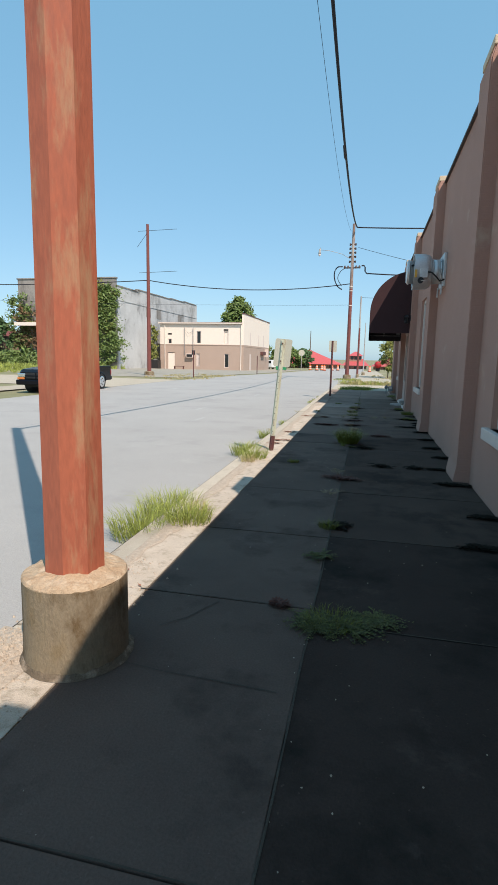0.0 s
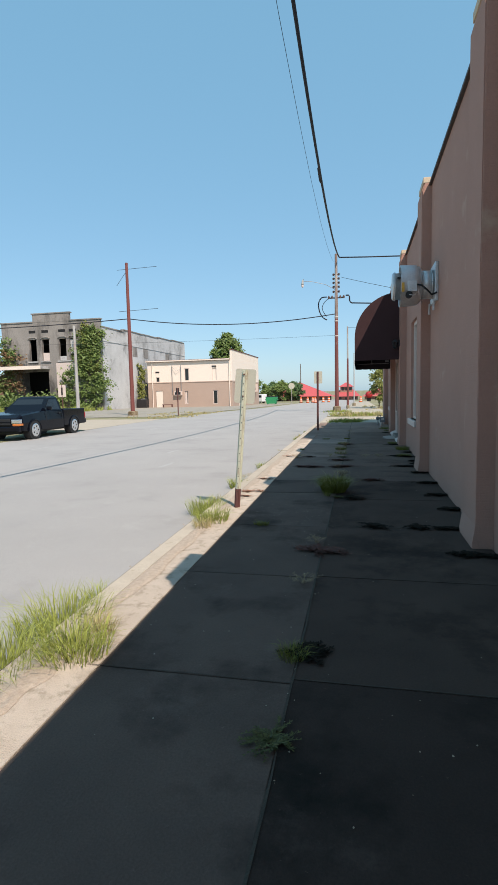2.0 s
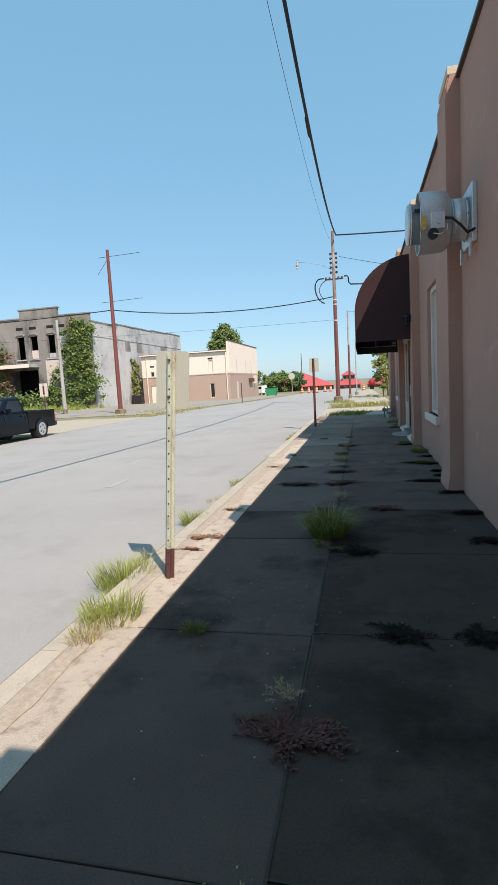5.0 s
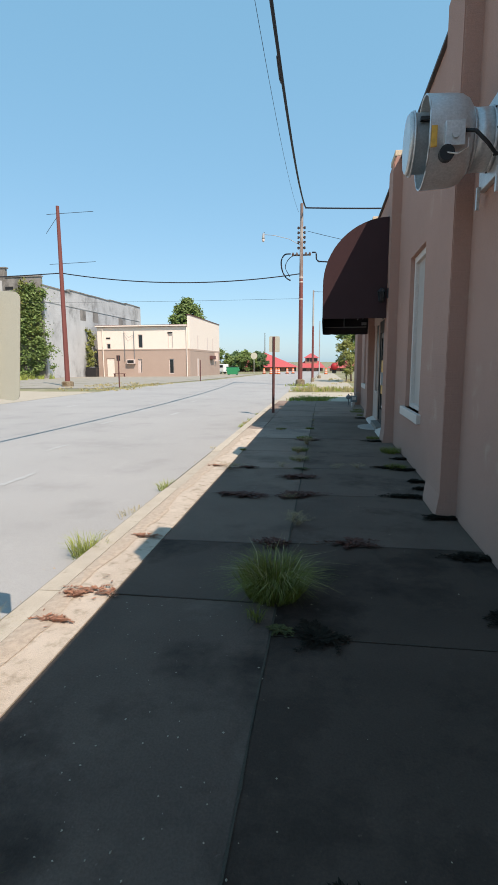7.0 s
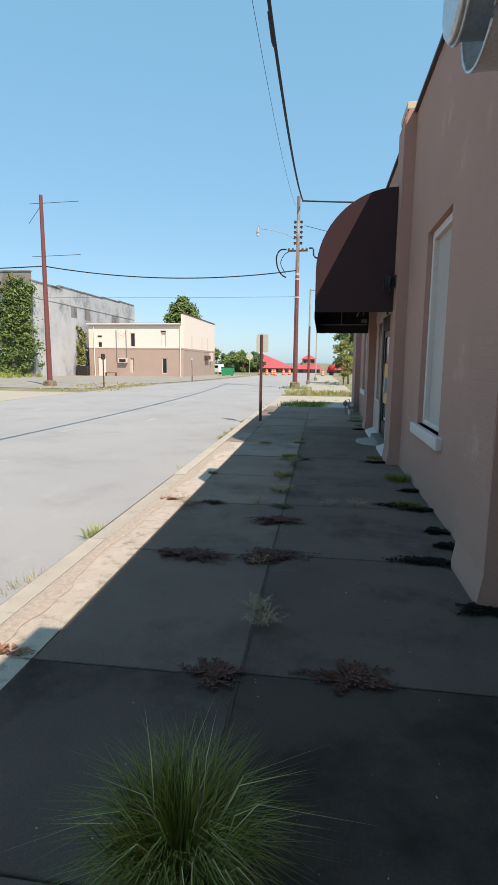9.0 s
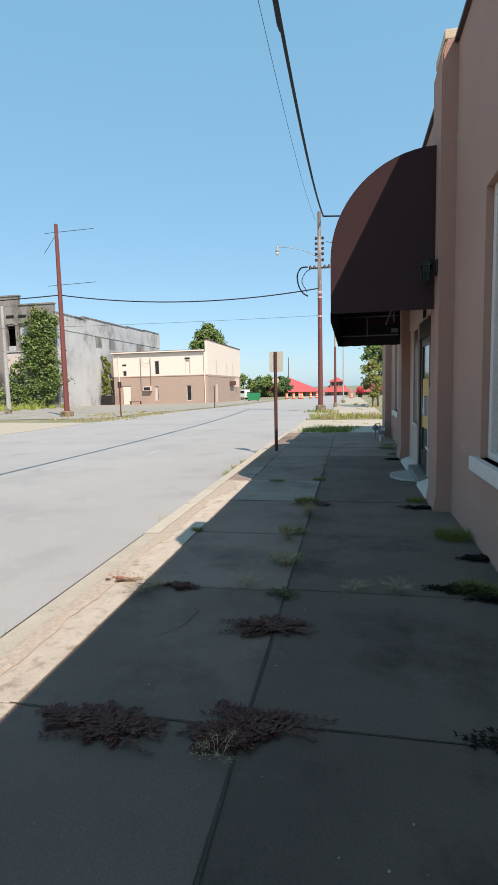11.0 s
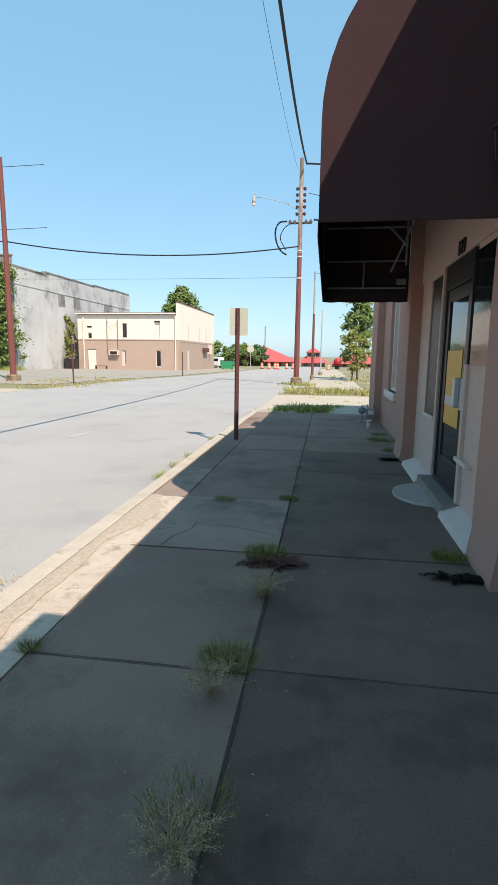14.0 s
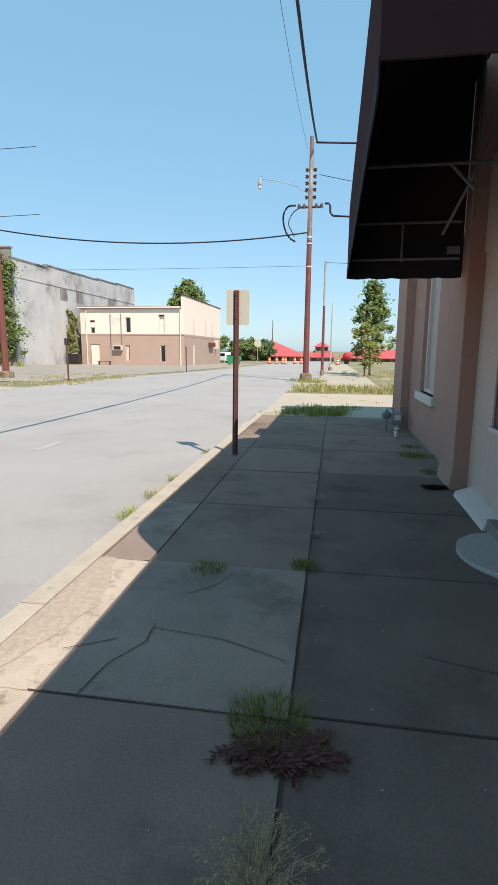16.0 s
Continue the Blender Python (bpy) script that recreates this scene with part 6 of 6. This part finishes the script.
for i, (x, y) in enumerate(((-4.6, 15.2), (-5.4, 19.5), (-4.2, 22.0), (-6.3, 26.0), (-5.0, 30.0), (-9.0, 24.5), (-3.8, 12.6), (-8.6, 30.0), (-9.4, 16.0), (-4.9, 27.2))):
    ribbon("worn_mark", [(x, y), (x + 0.05, y + 0.8)], 0.11, ROAD_Z + 0.004, ROADPAINT, "worn white paint mark on the street", "road", 70 + i, wob=0.2)
for i, pts in enumerate(([(-0.62, 16.46), (-0.58, 16.71), (-0.47, 16.91), (-0.48, 17.08)], [(-0.48, 17.04), (-0.1, 16.99), (0.24, 16.86)], [(-0.85, 16.78), (-0.62, 16.91)], [(-0.42, 17.44), (-0.28, 17.58), (-0.2, 17.78)],
                         [(-0.4, 12.78), (-0.28, 12.93), (-0.25, 13.15), (-0.3, 13.21)], [(0.9, 17.03), (1.3, 16.93)], [(-0.6, 2.12), (-0.38, 2.10), (0.2, 2.08)], [(-0.8, 22.88), (0.2, 23.08), (0.9, 22.98)], [(-0.55, 2.50), (-0.42, 2.63), (-0.3, 2.87)], [(0.25, 9.35), (0.22, 9.25), (0.15, 8.97)], [(-0.8, 13.78), (-0.62, 13.86), (-0.5, 13.78)])):
    ribbon("crack", pts, 0.005, 0.0055 if not 16.45 < pts[0][1] < 17.9 or pts[0][0] > 0.5 else 0.0155, DIRT, "", "", 80 + i, pavement, 0.9)
for i, yj in enumerate(JOINTS[3:-1]):
    ribbon("joint_soil", [(-0.85, yj), (-0.2, yj + 0.004), (XJ, yj)], 0.0065, 0.0045, DIRT, "", "", 120 + i, pavement, 0.3)
for i, yj in enumerate(JOINTS_R[3:-1]):
    ribbon("joint_soil", [(XJ, yj), (1.1, yj + 0.002), (1.7, yj)], 0.0065, 0.0045, DIRT, "", "", 150 + i, pavement, 0.3)
for i, (ya, yb) in enumerate(zip(JOINTS[3:], JOINTS[4:])):
    ribbon("joint_soil", [(XJ, ya), (XJ + 0.003, (ya + yb) / 2), (XJ, yb)], 0.012, 0.0048, DIRT, "", "", 180 + i, pavement, 0.25)
# crumbled strip of exposed stone between the slabs and the kerb
for i, (ya, yb) in enumerate(zip(JOINTS[1:15], JOINTS[2:16])):
    n = max(6, int((yb - ya) / 0.06))
    verts, faces = [], []
    for k in range(n + 1):
        y = ya + (yb - ya) * k / n
        ragged = noise.noise(Vector((3.1, y * 1.3, 0))) * 0.075 + noise.noise(Vector((9.0, y * 6.0, 0))) * 0.03
        inner_x = -1.045 + ragged + (0.10 * math.sin((y - 16.48) / 1.42 * math.pi) if 16.48 < y < 17.9 else 0.0)
        for m in range(5):
            x = inner_x + (XIN - 0.006 - inner_x) * m / 4
            verts.append((x, y, 0.0035 + (0.005 + 0.006 * noise.noise(Vector((x * 30, y * 30, 1)))) * (0.0 if m in (0, 4) else 1.0)))
        if k:
            faces += [(5 * k - 5 + m, 5 * k - 4 + m, 5 * k + 1 + m, 5 * k + m) for m in range(4)]
    ob = new("crumbled_edge", raw("crumbled_edge", verts, faces, AGGREGATE))
    ob.parent = pavement
# crumbs, pebbles and bits of litter scattered over the pavement
rng = random.Random(77)
verts, faces = [], []
for _ in range(420):
    y = rng.uniform(-0.5, 25)
    x = rng.uniform(-1.0, 1.6)
    if rng.random() < 0.35:
        x = rng.gauss(0.31, 0.12)
    s = rng.uniform(0.002, 0.006)
    i = len(verts)
    ring = [(x + s * rng.uniform(0.6, 1.3) * math.cos(k * 1.571), y + s * rng.uniform(0.6, 1.6) * math.sin(k * 1.571), 0.003) for k in range(4)]
    verts += ring + [(x, y, 0.004 + s * 0.7)]
    faces += [(i, i + 1, i + 4), (i + 1, i + 2, i + 4), (i + 2, i + 3, i + 4), (i + 3, i, i + 4)]
for _ in range(70):
    x, y, s = rng.uniform(-0.75, 0.2), rng.uniform(7.5, 9.25), rng.uniform(0.002, 0.006)
    i = len(verts)
    verts += [(x + s * math.cos(k * 1.571 + y) * rng.uniform(0.4, 1.3), y + s * math.sin(k * 1.571 + y) * rng.uniform(0.5, 1.5), 0.003) for k in range(4)] + [(x, y, 0.007)]
    faces += [(i, i + 1, i + 4), (i + 1, i + 2, i + 4), (i + 2, i + 3, i + 4), (i + 3, i, i + 4)]
tagged(new("pebbles", raw("pebbles", verts, faces, CONCRETE_PALE)), "pale crumbs and pebbles scattered on the pavement", "gravel", kind="stuff")
verts, faces = [], []
for _ in range(1100):
    x, y = -1.05 + rng.gauss(0, 0.12), rng.uniform(0.2, 3.4)
    if rng.random() < 0.15:
        x, y = -1.02 - abs(rng.gauss(0, 0.12)), 1.85 + rng.gauss(0, 0.3)
    elif rng.random() < 0.5:
        x, y = XK - abs(rng.gauss(0, 0.09)), rng.uniform(0, 26)
    z = 0.0 if x > XIN - 0.1 else ROAD_Z + 0.001
    if XK - 0.01 < x <= XIN - 0.1:
        continue
    s = rng.uniform(0.004, 0.014)
    i = len(verts)
    verts += [(x + s * math.cos(k * 1.571) * rng.uniform(0.7, 1.3), y + s * math.sin(k * 1.571) * rng.uniform(0.7, 1.3), z) for k in range(4)] + [(x, y, z + s)]
    faces += [(i, i + 1, i + 4), (i + 1, i + 2, i + 4), (i + 2, i + 3, i + 4), (i + 3, i, i + 4)]
tagged(new("kerb_gravel", raw("kerb_gravel", verts, faces, AGGREGATE)), "tan gravel and grit along the kerb", "gravel", kind="stuff")
# low heap of broken concrete beside the pedestal
verts, faces = [], []
for i in range(15):
    for k in range(15):
        x, y = -1.40 + 0.34 * i / 14, 1.68 + 0.62 * k / 14
        u, v = (i - 7) / 7, (k - 7) / 7
        h = max(0.0, 1 - u * u - v * v * 0.9) * 0.035 + 0.016 * noise.noise(Vector((x * 25, y * 25, 5)))
        verts.append((x, y, h if abs(u) < 1 and abs(v) < 1 else -0.012))
        if i and k:
            faces.append((15 * (i - 1) + k - 1, 15 * i + k - 1, 15 * i + k, 15 * (i - 1) + k))
for _ in range(420):
    x, y = -1.22 + rng.gauss(0, 0.09), 1.98 + rng.gauss(0, 0.17)
    if x < -1.38 or (x + 0.86) ** 2 + (y - 2.17) ** 2 < 0.075:
        continue
    z = max(0.0, 1 - ((x + 1.23) / 0.17) ** 2 - ((y - 1.99) / 0.31) ** 2 * 0.9) * 0.035
    s, a = rng.uniform(0.004, 0.016) * rng.uniform(0.6, 1.2), rng.uniform(0, 1.5)
    i = len(verts)
    verts += [(x + s * math.cos(q * 1.571 + a) * rng.uniform(0.7, 1.4), y + s * math.sin(q * 1.571 + a) * rng.uniform(0.7, 1.3), z - 0.003) for q in range(4)] + [(x + rng.uniform(-0.4, 0.4) * s, y, z + s * 0.9)]
    faces += [(i, i + 1, i + 4), (i + 1, i + 2, i + 4), (i + 2, i + 3, i + 4), (i + 3, i, i + 4)]
tagged(new("rubble", raw("rubble", verts, faces, AGGREGATE)), "tan heap of crumbled concrete and grit beside the pedestal", "rubble", kind="stuff")
verts, faces = [], []
for cx, cy, n, sp in ((-1.0, 9.35, 16, 0.16), (-1.05, 8.9, 10, 0.12), (-1.02, 2.75, 14, 0.15), (-1.02, 13.6, 12, 0.14)):
    for _ in range(n):
        x, y, a, s = cx + rng.gauss(0, sp), cy + rng.gauss(0, sp), rng.uniform(0, 6.283), rng.uniform(0.008, 0.024)
        if x < XIN:
            continue
        i = len(verts)
        u, v = Vector((math.cos(a), math.sin(a), rng.uniform(-0.2, 0.2))) * s, Vector((-math.sin(a), math.cos(a), rng.uniform(-0.3, 0.3))) * s * 0.4
        o = Vector((x, y, 0.012))
        verts += [o - u, o + v, o + u, o - v]
        faces.append((i, i + 1, i + 2, i + 3))
tagged(new("dead_leaves", raw("dead_leaves", verts, faces, LEAF_DEAD)), "orange-brown dead leaves drifted along the kerb", "leaves", kind="stuff")
